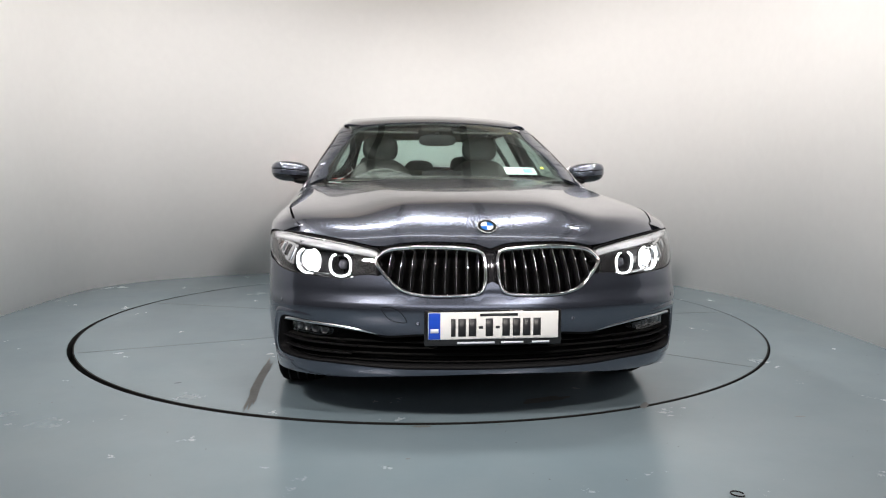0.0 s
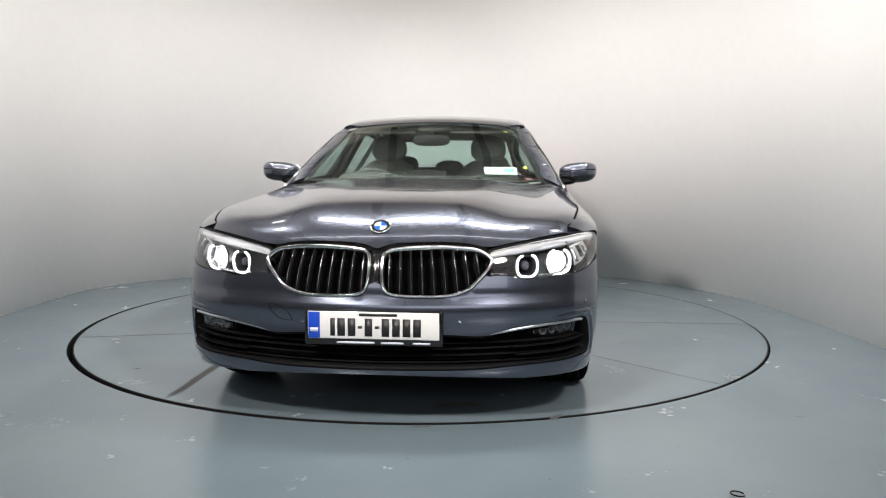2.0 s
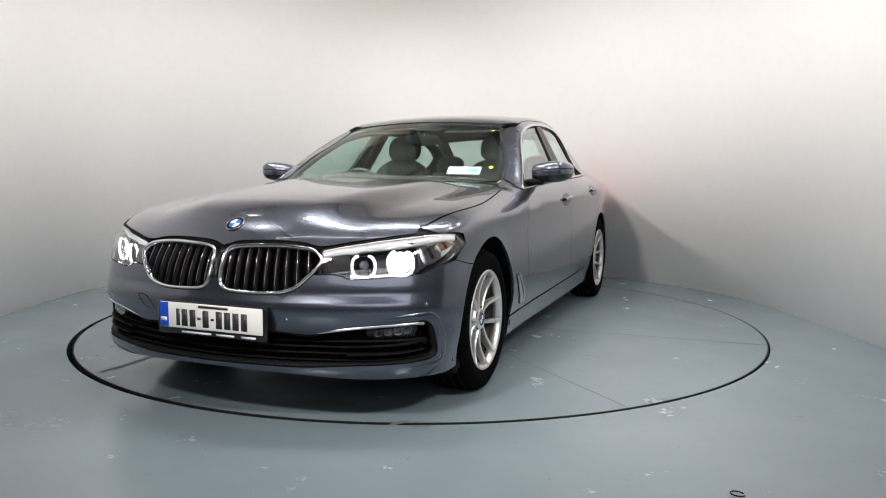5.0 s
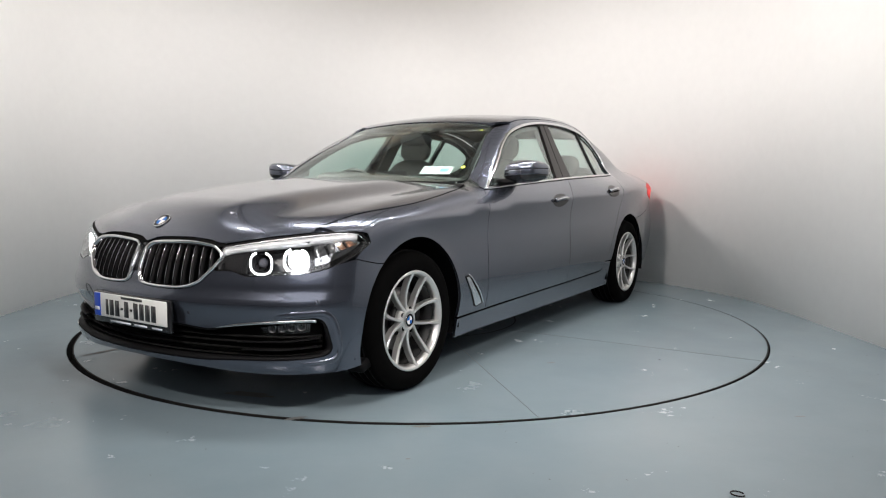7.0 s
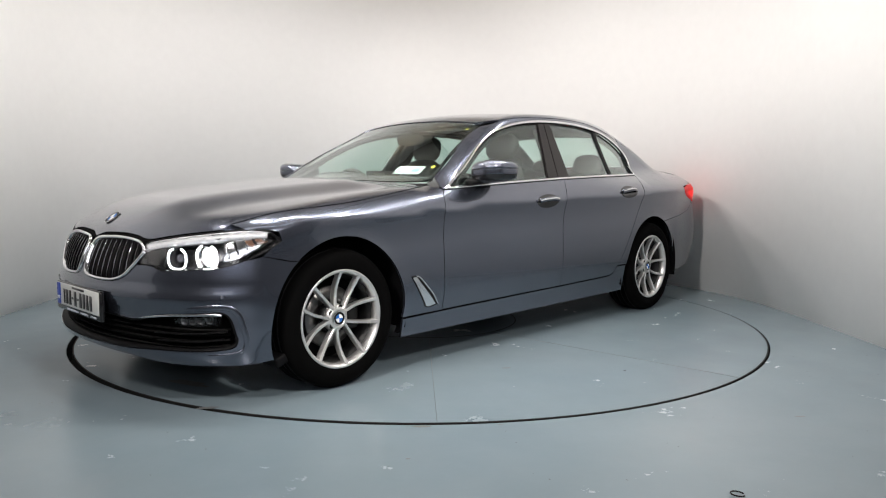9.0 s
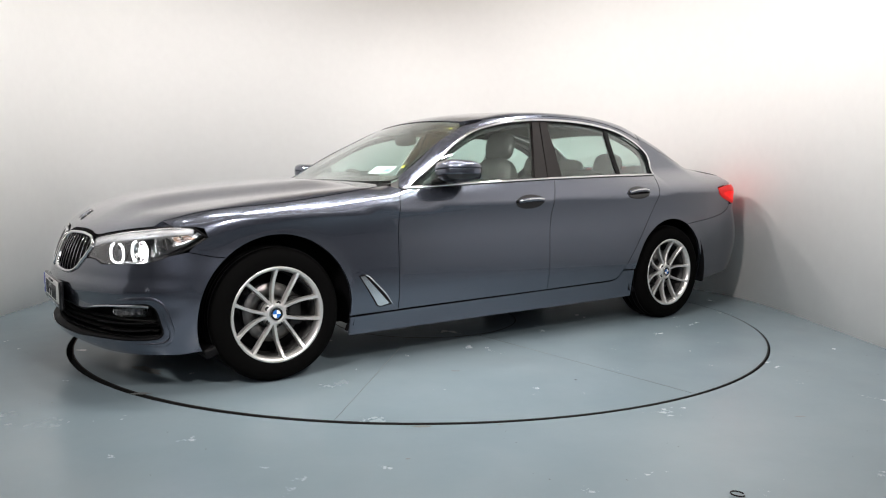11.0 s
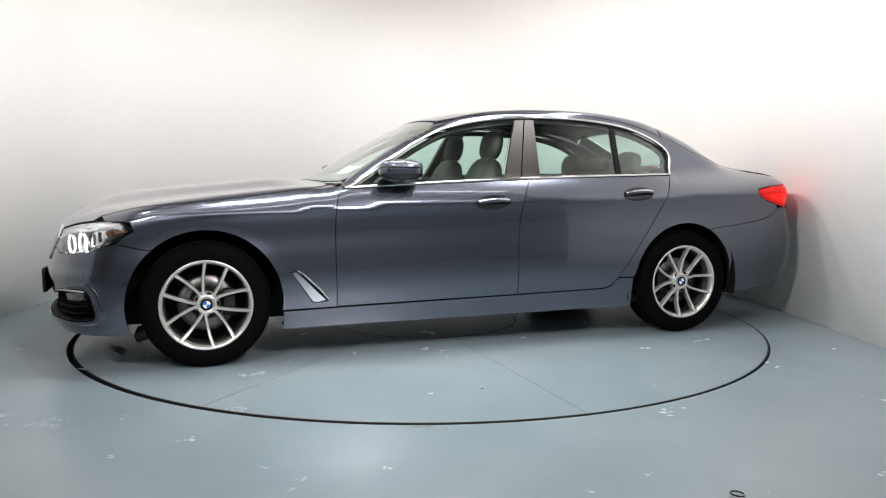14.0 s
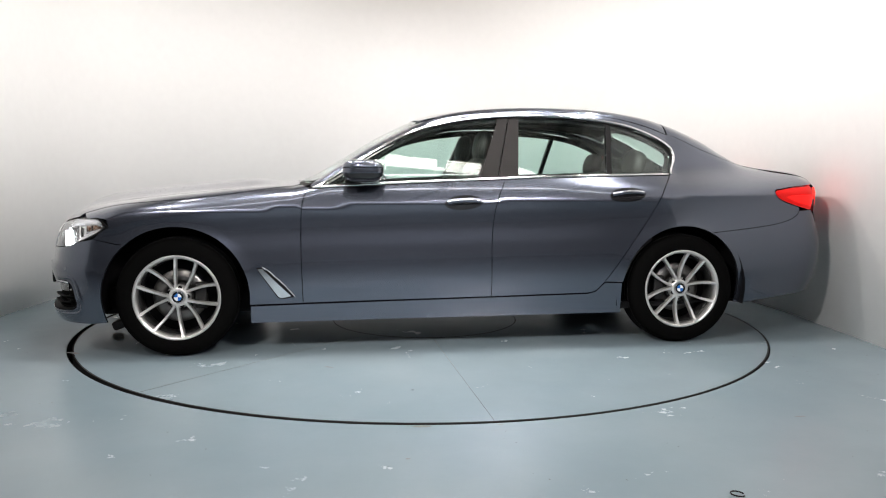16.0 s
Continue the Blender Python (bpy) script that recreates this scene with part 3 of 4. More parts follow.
def build_nose():
    seam = to_angle([(1.915, 0.667), (1.849, 0.651), (1.79, 0.638)])
    edge = to_angle(arch(AXLE_F, ARCH_F, 49, -20))
    half = [(0.0, 0.60)] + bend([KIDNEY[-1], *KIDNEY[:8:-1][1:], (0.492, 0.622)][:8], 4)
    half += [(0.51, 0.6195)] + bend(LAMP_LOW[::-1], 4)[2:-12] + seam + edge + bend([(1.06, 0.193), (0.87, 0.196), (0.65, 0.198), (0.46, 0.212), (0.2, 0.224), (0.0, 0.228)], 4)
    panel("front_bumper", on_front, mirrored(half), PAINT, car, holes=[mirrored(bend(INTAKE, 4))], step=0.022)
    # dark hollow behind the openings
    core = mirrored([(0.0, 0.74), (0.5, 0.72), (0.53, 0.60), (1.02, 0.60), (1.05, 0.22), (0.0, 0.235)])
    panel("radiator_core", on_front, core, DARK, car, lift=-0.085, step=0.05)
    rim = mirrored(bend(INTAKE, 4))
    q, nor = on_skin(on_front, rim, 0.02, 0.0, True)
    strip("intake_frame", q, nor, [(0.003, -0.004), (-0.008, -0.004), (-0.008, -0.085), (0.003, -0.085)], BLACK, car, closed=True)
    for z in (0.282, 0.305, 0.328, 0.350):
        q, nor = on_skin(on_front, [(-0.955, z), (0.955, z)], 0.03, -0.045)
        strip("intake_slat", q, nor, oval(0.010, 0.030, 8), DARK, car)
    for s in (False, True):
        # outer air blades and fog lamp with its bright upper lip
        q, nor = on_skin(on_front, bend([(0.50, 0.386), (0.56, 0.394), (0.70, 0.410), (0.87, 0.421), (0.925, 0.419)]), 0.02, -0.004)
        strip("fog_lamp_trim", q, nor, [(0.008, -0.03), (0.008, 0.001), (0.0, 0.004), (-0.006, 0.001), (-0.006, -0.03)], SATIN, car, mirror=s, label="satin chrome blade over the fog lamp")
        q, nor = on_skin(on_front, bend([(0.62, 0.30), (0.8, 0.303), (0.93, 0.312)]), 0.02, -0.02)
        strip("air_blade", q, nor, oval(0.008, 0.03, 8), BLACK, car, mirror=s)
        q, nor = on_skin(on_front, bend([(0.60, 0.33), (0.8, 0.336), (0.945, 0.348)]), 0.02, -0.02)
        strip("air_blade", q, nor, oval(0.008, 0.03, 8), BLACK, car, mirror=s)
        lamp = panel("fog_lamp", on_front, [(0.70, 0.392), (0.905, 0.412), (0.90, 0.372), (0.74, 0.362), (0.705, 0.374)], CLEAR, car, lift=-0.02, sheet=0.004, gap=0, mirror=s, label="clear fog lamp lens")
        panel("fog_lamp_bowl", on_front, [(0.70, 0.394), (0.91, 0.414), (0.905, 0.370), (0.74, 0.360), (0.70, 0.374)], BLACK, lamp, lift=-0.06, gap=0, mirror=s)
        for u in (0.745, 0.785, 0.825, 0.865):
            q = on_front(np.array([(u, 0.389 + 0.08 * (u - 0.80))]))[0]
            n = normals(q[None])[0]
            c = Vector(q - n * 0.042)
            if s:
                c.y, n = -c.y, n * (1, -1, 1)
            m = Matrix.Translation(c) @ Vector(n).to_track_quat("Z", "Y").to_matrix().to_4x4()
            part("reflector", lathe([(0.004, -0.008), (0.012, 0.0), (0.017, 0.012), (0.019, 0.012), (0.014, -0.002), (0.004, -0.012)], 18, m), HOUSING, lamp)
    for s in (False, True):
        lip = bend([(0.66, 0.428), (0.78, 0.440), (0.90, 0.451), (0.955, 0.449), (0.992, 0.415), (1.012, 0.345), (1.020, 0.295), (0.995, 0.256), (0.90, 0.246), (0.76, 0.245)])
        q, nor = on_skin(on_front, lip, 0.015, 0.0)
        n = len(q)
        taper = np.minimum(1, np.minimum(np.arange(n), np.arange(n)[::-1]) / (n * 0.25))
        strip("intake_lip", q + nor * (-0.009 + 0.009 * taper)[:, None], nor, [(0.022, -0.004), (0.012, 0.002), (0.002, 0.005), (-0.006, 0.004), (-0.013, -0.004), (-0.013, -0.02), (0.020, -0.02)], PAINT, car, mirror=s)
    # tow eye cover, sensors
    q, nor = on_skin(on_front, bend([(-0.475, 0.497), (-0.41, 0.488), (-0.375, 0.438), (-0.43, 0.44), (-0.46, 0.462)], 3, True), 0.01, 0.0006, True)
    strip("tow_eye_cover", q, nor, oval(0.0022, 0.0014, 6), BLACK, car, closed=True)
    for u, z in ((-0.33, 0.43), (0.37, 0.44), (0.93, 0.50), (-0.93, 0.50)):
        q = on_front(np.array([(u, z)]))[0]
        n = Vector(normals(q[None])[0])
        m = Matrix.Translation(Vector(q)) @ n.to_track_quat("Z", "Y").to_matrix().to_4x4()
        part("parking_sensor", lathe([(0.0, 0.0005), (0.009, 0.0004), (0.0105, -0.003), (0.0, -0.003)], 20, m), PAINT, car)


def build_kidneys():
    for s in (False, True):
        kid = bend(KIDNEY, 4, True)
        q, nor = on_skin(on_front, kid, 0.012, 0.0, True)
        fr = strip("grille_surround", q, nor, [(0.0, -0.06), (0.0, 0.003), (-0.003, 0.010), (-0.008, 0.011), (-0.013, 0.006), (-0.016, -0.006), (-0.017, -0.06)][::-1], CHROME, car, closed=True, mirror=s, label="chrome kidney-shaped grille surround")
        big = inset(np.array(kid), 0.010)
        panel("grille_mesh", on_front, [tuple(c) for c in big], DARK, fr, lift=-0.058, gap=0, mirror=s)
        for i in range(9):
            u = 0.062 + i * 0.0505
            zs = np.linspace(0.52, 0.74, 90)
            inside = within(np.stack([0 * zs + u, zs], 1), np.array(big))
            if not inside.any():
                continue
            z0, z1 = zs[inside].min(), zs[inside].max()
            q, nor = on_skin(on_front, [(u, z0), (u, z1)], 0.02, -0.006)
            strip("grille_slat", q, nor, [(0.0030, 0.0), (-0.0030, 0.0), (-0.0035, -0.04), (0.0035, -0.04)], BLACK, fr, mirror=s)
            strip("slat_edge", q, nor, [(0.0020, 0.0), (0.0015, 0.004), (0.0, 0.006), (-0.0015, 0.004), (-0.0020, 0.0)], SLAT, fr, mirror=s)
    # dark post between the kidneys
    q, nor = on_skin(on_front, [(0, 0.56), (0, 0.72)], 0.02, -0.008)
    strip("grille_post", q, nor, [(0.022, -0.03), (0.022, 0.0), (-0.022, 0.0), (-0.022, -0.03)], GLOSS_BLACK, car)
    q, nor = on_skin(on_front, bend([(-0.53, 0.735), (-0.40, 0.742), (-0.2, 0.746), (0, 0.735), (0.2, 0.746), (0.40, 0.742), (0.53, 0.735)]), 0.02, -0.02)
    strip("hood_seal", q, nor, oval(0.030, 0.020, 8), DARK, car)


def lamp_unit(parent, u, z, r, s, low):
    q = on_front(np.array([(u, z)]))[0]
    n = normals(q[None])[0]
    f = np.array([0.90, 0.42, 0.0])
    c = q - n * 0.055
    if s:
        c, f = c * (1, -1, 1), f * (1, -1, 1)
    m = Matrix.Translation(Vector(c)) @ Vector(f).to_track_quat("Z", "Y").to_matrix().to_4x4()
    k = r * (0.52 if low else 0.50)
    bowl = part("lamp_bowl", lathe([(r * 0.45, -0.03), (r * 0.8, -0.01), (r * 0.97, 0.012), (r, 0.012), (r * 0.86, -0.016), (r * 0.45, -0.036)], 28, m), CHROME if low else GLOSS_BLACK, parent)
    part("projector_lens", lathe([(0.0, 0.008), (r * 0.3, 0.005), (k * 0.97, -0.006), (k, -0.03), (0.0, -0.03)], 28, m), LOWBEAM if low else LENS, bowl)
    # open light ring, flattened below
    pts = []
    for a in np.linspace(radians(115), radians(425), 48):
        cx, cy = math.cos(a), math.sin(a)
        w = (abs(cx) ** 2.6 + abs(cy) ** 2.6) ** (-1 / 2.6)
        pts.append(m @ Vector((r * 1.08 * w * cx, r * 1.05 * w * cy, 0.016)))
    nn = np.tile(tuple(Vector(f).normalized()), (len(pts), 1))
    strip("light_ring", [tuple(p) for p in pts], nn, oval(0.0085, 0.010, 8), DRL, bowl)


def build_headlights():
    outline = bend(LAMP_TOP, 4) + bend(LAMP_LOW, 4)
    for s in (False, True):
        lens = panel("headlight", on_front, outline, CLEAR, car, sheet=0.004, gap=0.003, step=0.025, mirror=s, label="clear headlight lens over two lit lamps")
        panel("headlight_housing", on_front, [tuple(c) for c in inset(even(outline, 0.02), 0.004)], HOUSING, lens, lift=-0.105, gap=0, step=0.04, mirror=s)
        q, nor = on_skin(on_front, outline, 0.015, 0.0, True)
        strip("headlight_edge", q, nor, [(0.001, 0.0), (0.009, -0.004), (0.009, -0.105), (0.001, -0.105)], BLACK, lens, closed=True, mirror=s)
        lamp_unit(lens, 0.695, 0.668, 0.043, s, False)
        lamp_unit(lens, 0.850, 0.680, 0.048, s, True)
        # bright brow along the top, dark inner panel, chrome fins at the tail
        top = [(u, z - 0.014) for u, z in bend(LAMP_TOP, 4)]
        q, nor = on_skin(on_front, top, 0.015, -0.012)
        strip("headlight_brow", q, nor, [(0.010, 0.0), (-0.010, -0.006), (-0.012, -0.03), (0.010, -0.03)], BROW, lens, mirror=s, label="bright silver brow")
        panel("inner_cover", on_front, [(0.53, 0.700), (0.60, 0.712), (0.645, 0.716), (0.632, 0.618), (0.59, 0.622), (0.55, 0.63), (0.525, 0.63)], BLACK, lens, lift=-0.03, gap=0, mirror=s)
        panel("lower_cover", on_front, [(0.60, 0.626), (0.65, 0.614), (0.77, 0.618), (0.87, 0.628), (0.86, 0.634), (0.70, 0.624), (0.62, 0.630)], CHROME, lens, lift=-0.05, gap=0, mirror=s)
        panel("tail_reflector", on_front, [(0.925, 0.738), (0.99, 0.752), (1.10, 0.760), (1.155, 0.732), (1.09, 0.698), (1.00, 0.664), (0.93, 0.650)], CHROME, lens, lift=-0.035, gap=0, step=0.02, mirror=s)
        for i in range(5):
            u, z = 0.935 + i * 0.04, 0.694 + i * 0.011
            q, nor = on_skin(on_front, [(u, z + 0.036 - 0.004 * i), (u + 0.02, z - 0.030 + 0.007 * i)], 0.01, -0.030)
            strip("reflector_fin", q, nor, [(0.005, 0.004), (-0.005, 0.0), (-0.005, -0.016), (0.005, -0.016)], BLACK if i % 2 else CHROME, lens, mirror=s)
        panel("side_marker", on_front, [(1.01, 0.745), (1.10, 0.752), (1.13, 0.730), (1.05, 0.712)], AMBER, lens, lift=-0.03, gap=0, step=0.02, mirror=s, label="amber side reflector")


def build_upper():
    lip = bend([(0.0, 0.722), (0.03, 0.730), (0.07, 0.740), (0.14, 0.746), (0.32, 0.749), (0.44, 0.742), (0.50, 0.731), (0.56, 0.731), (0.67, 0.748), (0.80, 0.765), (0.93, 0.779)], 5)
    front = [(x, y) for x, y, z in on_front(np.array(lip))]
    rear = bend([(0.845, 0.755), (0.815, 0.69), (0.825, 0.55), (0.845, 0.3), (0.855, 0.0)], 5)
    half = front + SHUT[1:] + rear[1:]
    panel("hood", on_top, [(x, y) for x, y in half] + [(x, -y) for x, y in half[::-1]], PAINT, car, step=0.028)
    both("hood_corner", on_top, [(2.10, 0.70), (2.06, 0.78), (1.99, 0.815), (1.86, 0.845), (1.84, 0.79), (1.97, 0.74), (2.05, 0.69)], PAINT, car, lift=-0.016, step=0.02)
    panel("engine_bay", on_top, [(2.1, -0.6), (2.1, 0.6), (1.9, 0.72), (0.85, 0.72), (0.75, 0.6), (0.75, -0.6), (0.85, -0.72), (1.9, -0.72)], BLACK, car, lift=-0.05, step=0.06)
    # windscreen with its dark border
    ws = bend([(0.835, 0.0), (0.825, 0.3), (0.79, 0.55), (0.735, 0.71)], 5) + bend([(0.70, 0.722), (0.55, 0.682), (0.41, 0.640), (0.26, 0.598), (0.135, 0.555)], 5) + bend([(0.105, 0.50), (0.118, 0.25), (0.125, 0.0)], 5)
    whole = ws + [(x, -y) for x, y in ws[::-1]]
    glass = panel("windscreen", on_top, whole, GLASS, car, sheet=0.004, lift=-0.003, step=0.04)
    inner = inset(even(whole, 0.03), 0.028)
    inner = np.array([(min(x, 0.775 - 0.10 * y * y), y) for x, y in inner])
    panel("windscreen_border", on_top, whole, BLACK, glass, holes=[[tuple(c) for c in inner]], lift=-0.009, gap=0.001, depth=0.0, step=0.03)
    panel("cowl", on_top, [(0.845, -0.5), (0.845, 0.5), (0.80, 0.72), (0.74, 0.72), (0.79, 0.5), (0.79, -0.5), (0.74, -0.72), (0.80, -0.72)], BLACK, car, lift=-0.016, step=0.03)
    # roof
    rail = [(0.13, 1.328), (-0.031, 1.375), (-0.15, 1.392), (-0.3, 1.405), (-0.6, 1.416), (-0.9, 1.41), (-1.15, 1.383), (-1.35, 1.338), (-1.5, 1.288)]
    ry = on_side(np.array(bend(rail, 4)))
    half = bend([(0.112, 0.0), (0.105, 0.25), (0.09, 0.50)], 4) + [(x, y) for x, y, z in ry[3:]] + bend([(-1.50, 0.5), (-1.47, 0.25), (-1.46, 0.0)], 4)
    panel("roof", on_top, half + [(x, -y) for x, y in half[::-1]], PAINT, car, step=0.035)
    both("roof_corner", on_top, [(0.10, 0.44), (0.085, 0.53), (-0.12, 0.585), (-0.2, 0.5), (-0.1, 0.42)], PAINT, car, lift=-0.005, step=0.03)
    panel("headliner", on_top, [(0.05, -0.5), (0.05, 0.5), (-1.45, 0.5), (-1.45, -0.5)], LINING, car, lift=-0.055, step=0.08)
    rw = bend([(-1.475, 0.0), (-1.485, 0.25), (-1.515, 0.46), (-1.56, 0.50)], 4) + bend([(-1.75, 0.53), (-1.93, 0.555), (-2.0, 0.54)], 4) + bend([(-2.03, 0.5), (-2.06, 0.25), (-2.07, 0.0)], 4)
    panel("rear_window", on_top, rw + [(x, -y) for x, y in rw[::-1]], GLASS, car, sheet=0.004, step=0.05)
    dk = bend([(-2.085, 0.0), (-2.075, 0.25), (-2.045, 0.5), (-2.03, 0.58)], 4) + [(-2.2, 0.60), (-2.36, 0.635), (-2.455, 0.64), (-2.47, 0.4), (-2.475, 0.0)]
    panel("boot_lid", on_top, dk + [(x, -y) for x, y in dk[::-1]], PAINT, car, step=0.035)
    panel("tail_panel", on_rear, mirrored([(0.0, 1.06), (0.6, 1.045), (0.72, 1.0), (0.80, 0.80), (0.75, 0.72), (0.0, 0.72)]), PAINT, car, step=0.05)
    fin = lump(0.05, 0.018, 0.022, pose(-1.22, 0, 1.462), 2.2, 20, 12)
    part("antenna", fin, PAINT, car)
    return glass, rail


def build_sides(rail):
    door_front = bend([(0.752, 0.942), (0.774, 0.917), (0.788, 0.886), (0.801, 0.798), (0.804, 0.575), (0.80, 0.414), (0.797, 0.29)], 5)
    split = bend([(-0.386, 1.002), (-0.339, 0.909), (-0.314, 0.828), (-0.300, 0.729), (-0.293, 0.597), (-0.298, 0.309)], 5)
    rear_cut = bend([(-1.441, 1.024), (-1.348, 0.927), (-1.26, 0.774), (-1.085, 0.521), (-0.995, 0.395), (-0.94, 0.334), (-0.888, 0.320)], 5)
    belt_f = bend([(0.735, 0.941), (0.5, 0.956), (0.266, 0.968), (-0.386, 0.998)], 5)
    belt_r = bend([(-0.386, 0.998), (-0.9, 1.014), (-1.441, 1.026)], 5)
    dlo_up = bend([(-1.455, 1.036), (-1.512, 1.118), (-1.518, 1.179), (-1.492, 1.219), (-1.402, 1.272), (-1.255, 1.327), (-1.106, 1.358), (-0.883, 1.381), (-0.664, 1.389),
                   (-0.448, 1.386), (-0.27, 1.373), (-0.094, 1.348), (0.079, 1.307), (0.184, 1.266), (0.321, 1.195), (0.456, 1.11), (0.588, 1.027), (0.72, 0.949)], 4)
    # front wing
    wing = SHUT_XZ + bend([(0.80, 0.965), (0.752, 0.945)], 3) + door_front[1:] + arch(AXLE_F, ARCH_F, 187, 49, 40) + [(1.79, 0.638), (1.849, 0.651), (1.915, 0.667)] + bend([(1.881, 0.701), (1.828, 0.730)], 3) + bend([(1.842, 0.771), (1.893, 0.780), (1.96, 0.776)], 3)
    wing = [(x, max(z, 0.283) if x < 1.12 else z) for x, z in wing]
    both("front_wing", on_side, wing, PAINT, car, step=0.028, gap=0.0022)
    both("front_door", on_side, belt_f + split[1:] + [(0.797, 0.292)] + door_front[::-1][1:], PAINT, car, step=0.03, gap=0.0022)
    both("rear_door", on_side, belt_r + rear_cut[1:] + [(-0.298, 0.309)] + split[::-1][1:], PAINT, car, step=0.03, gap=0.0022)
    upper = bend([(0.752, 0.962), (0.70, 1.005), (0.55, 1.10), (0.41, 1.187), (0.26, 1.268), (0.13, 1.330)], 4) + bend(rail, 4)[2:]
    tail = bend([(-1.56, 1.275), (-1.73, 1.19), (-1.93, 1.115), (-2.05, 1.085)], 4) + bend([(-2.2, 1.052), (-2.36, 1.03), (-2.44, 1.01), (-2.455, 0.975)], 4)
    py = on_side(np.array(tail))
    outer = [(x, y) for x, y, z in py if x < -1.5]
    both("rear_pillar", on_top, [(-1.50, 0.455)] + bend([(-1.56, 0.503), (-1.75, 0.533), (-1.93, 0.558), (-2.03, 0.575)], 4) + [(x, y) for x, y in outer[::-1] if x > -2.06] + [(-1.51, outer[0][1])], PAINT, car, step=0.03, gap=0.001)
    lampcut = [(-2.40, 0.970), (-2.252, 0.958), (-2.118, 0.940)] + bend([(-2.108, 0.928), (-2.116, 0.905), (-2.166, 0.870), (-2.298, 0.828)], 3)
    seam = bend([(-2.30, 0.808), (-2.278, 0.776), (-2.199, 0.741), (-2.027, 0.712), (-1.66, 0.676)], 4)
    frame_line = upper + tail + lampcut + seam + arch(AXLE_R, ARCH_R, 116, 8, 40) + [(-1.10, 0.384), (-0.99, 0.388)] + rear_cut[::-1][12:] + dlo_up + [(0.745, 0.948)]
    both("side_frame", on_side, frame_line, PAINT, car, step=0.020, gap=0.0018)
    both("sill", on_side, [(1.09, 0.278), (0.8, 0.285), (-0.298, 0.304), (-0.888, 0.315), (-0.94, 0.329), (-0.99, 0.382), (-1.10, 0.378), (-1.105, 0.192), (1.09, 0.178)], PAINT, car, step=0.03, gap=0.002)
    rb = seam[::-1] + [(-2.395, 0.812)] + bend([(-2.43, 0.78), (-2.47, 0.70), (-2.505, 0.60), (-2.505, 0.45), (-2.44, 0.286)], 4) + [(-1.955, 0.232)] + arch(AXLE_R, ARCH_R, 195, 118, 24)
    both("rear_bumper", on_side, rb, PAINT, car, step=0.028)
    panel("rear_bumper_middle", on_rear, mirrored([(0.0, 0.715), (0.74, 0.715), (0.76, 0.60), (0.76, 0.42), (0.72, 0.29), (0.0, 0.29)]), PAINT, car, step=0.06, lift=-0.01)
    tl = [(-2.40, 0.966), (-2.252, 0.954), (-2.122, 0.936)] + bend([(-2.112, 0.926), (-2.12, 0.907), (-2.168, 0.874), (-2.30, 0.832), (-2.395, 0.812)], 3) + [(-2.42, 0.88)]
    both("tail_lamp", on_side, tl, RED, car, step=0.025, label="lit red tail lamp")
    both("tail_light_bar", on_side, [(-2.395, 0.905), (-2.25, 0.905), (-2.20, 0.893), (-2.30, 0.858), (-2.40, 0.838)], RED_GLOW, car, lift=0.001, gap=0, step=0.02)
    panel("tail_lamp_rear", on_rear, [(0.42, 0.945), (0.74, 0.955), (0.78, 0.90), (0.74, 0.84), (0.44, 0.86)], RED_REAR, car, lift=0.004, gap=0, step=0.03)
    panel("tail_lamp_rear", on_rear, [(0.42, 0.945), (0.74, 0.955), (0.78, 0.90), (0.74, 0.84), (0.44, 0.86)], RED_REAR, car, lift=0.004, gap=0, step=0.03, mirror=True)
    # inner shell that closes the gaps
    shell = [(1.85, 0.72), (1.2, 0.86), (0.78, 0.925), (-0.4, 0.975), (-1.4, 1.0), (-2.1, 0.97), (-2.25, 0.82), (-2.4, 0.5), (-2.3, 0.27), (-1.93, 0.24)] + arch(AXLE_R, 0.41, -13, 193, 30) + [(-1.08, 0.2), (1.06, 0.19)] + arch(AXLE_F, 0.42, 200, 35, 30)
    both("inner_shell", on_side, shell, BLACK, car, lift=-0.03, step=0.05, depth=0.02)
    # inner faces of the pillars and roof rails
    both("pillar_lining", on_side, [(0.70, 0.96)] + [(0.55, 1.085), (0.26, 1.255), (0.10, 1.325), (-0.3, 1.395), (-0.9, 1.40), (-1.35, 1.325), (-1.73, 1.17), (-1.9, 1.09), (-1.7, 1.02), (-1.45, 1.03)] + dlo_up[1:], LINING, car, lift=-0.05, step=0.04, depth=0.0)
    # chrome line round the side windows
    ring = belt_f + belt_r[1:]
    chrome = [(0.009, -0.004), (0.009, 0.003), (0.004, 0.006), (-0.005, 0.006), (-0.010, 0.002), (-0.010, -0.004)]
    for s in (False, True):
        q, nor = on_skin(on_side, [(x, z + 0.008) for x, z in ring], 0.03, 0.001)
        strip("window_trim", q, nor, [(a * 0.75, u) for a, u in chrome], CHROME, car, mirror=s, label="polished chrome waist trim")
        q, nor = on_skin(on_side, dlo_up, 0.02, 0.001)
        strip("window_trim", q, nor, chrome, CHROME, car, mirror=s, label="polished chrome window surround")
    # glass
    small = inset(even(belt_f + belt_r[1:] + dlo_up, 0.02), 0.012)
    def between(x0, x1):
        """The window between two slanting lines, each (x at the waist, x at the roof)."""
        out = []
        z0, z1 = 1.0, 1.38
        for x, z in small:
            a = x0[0] + (x0[1] - x0[0]) * (z - z0) / (z1 - z0) if x0 else 9
            b = x1[0] + (x1[1] - x1[0]) * (z - z0) / (z1 - z0) if x1 else -9
            out.append((min(max(x, b), a), z))
        return out
    both("front_door_glass", on_side, between(None, (-0.215, -0.375)), GLASS, car, lift=-0.014, sheet=0.004, step=0.04, gap=0.0)
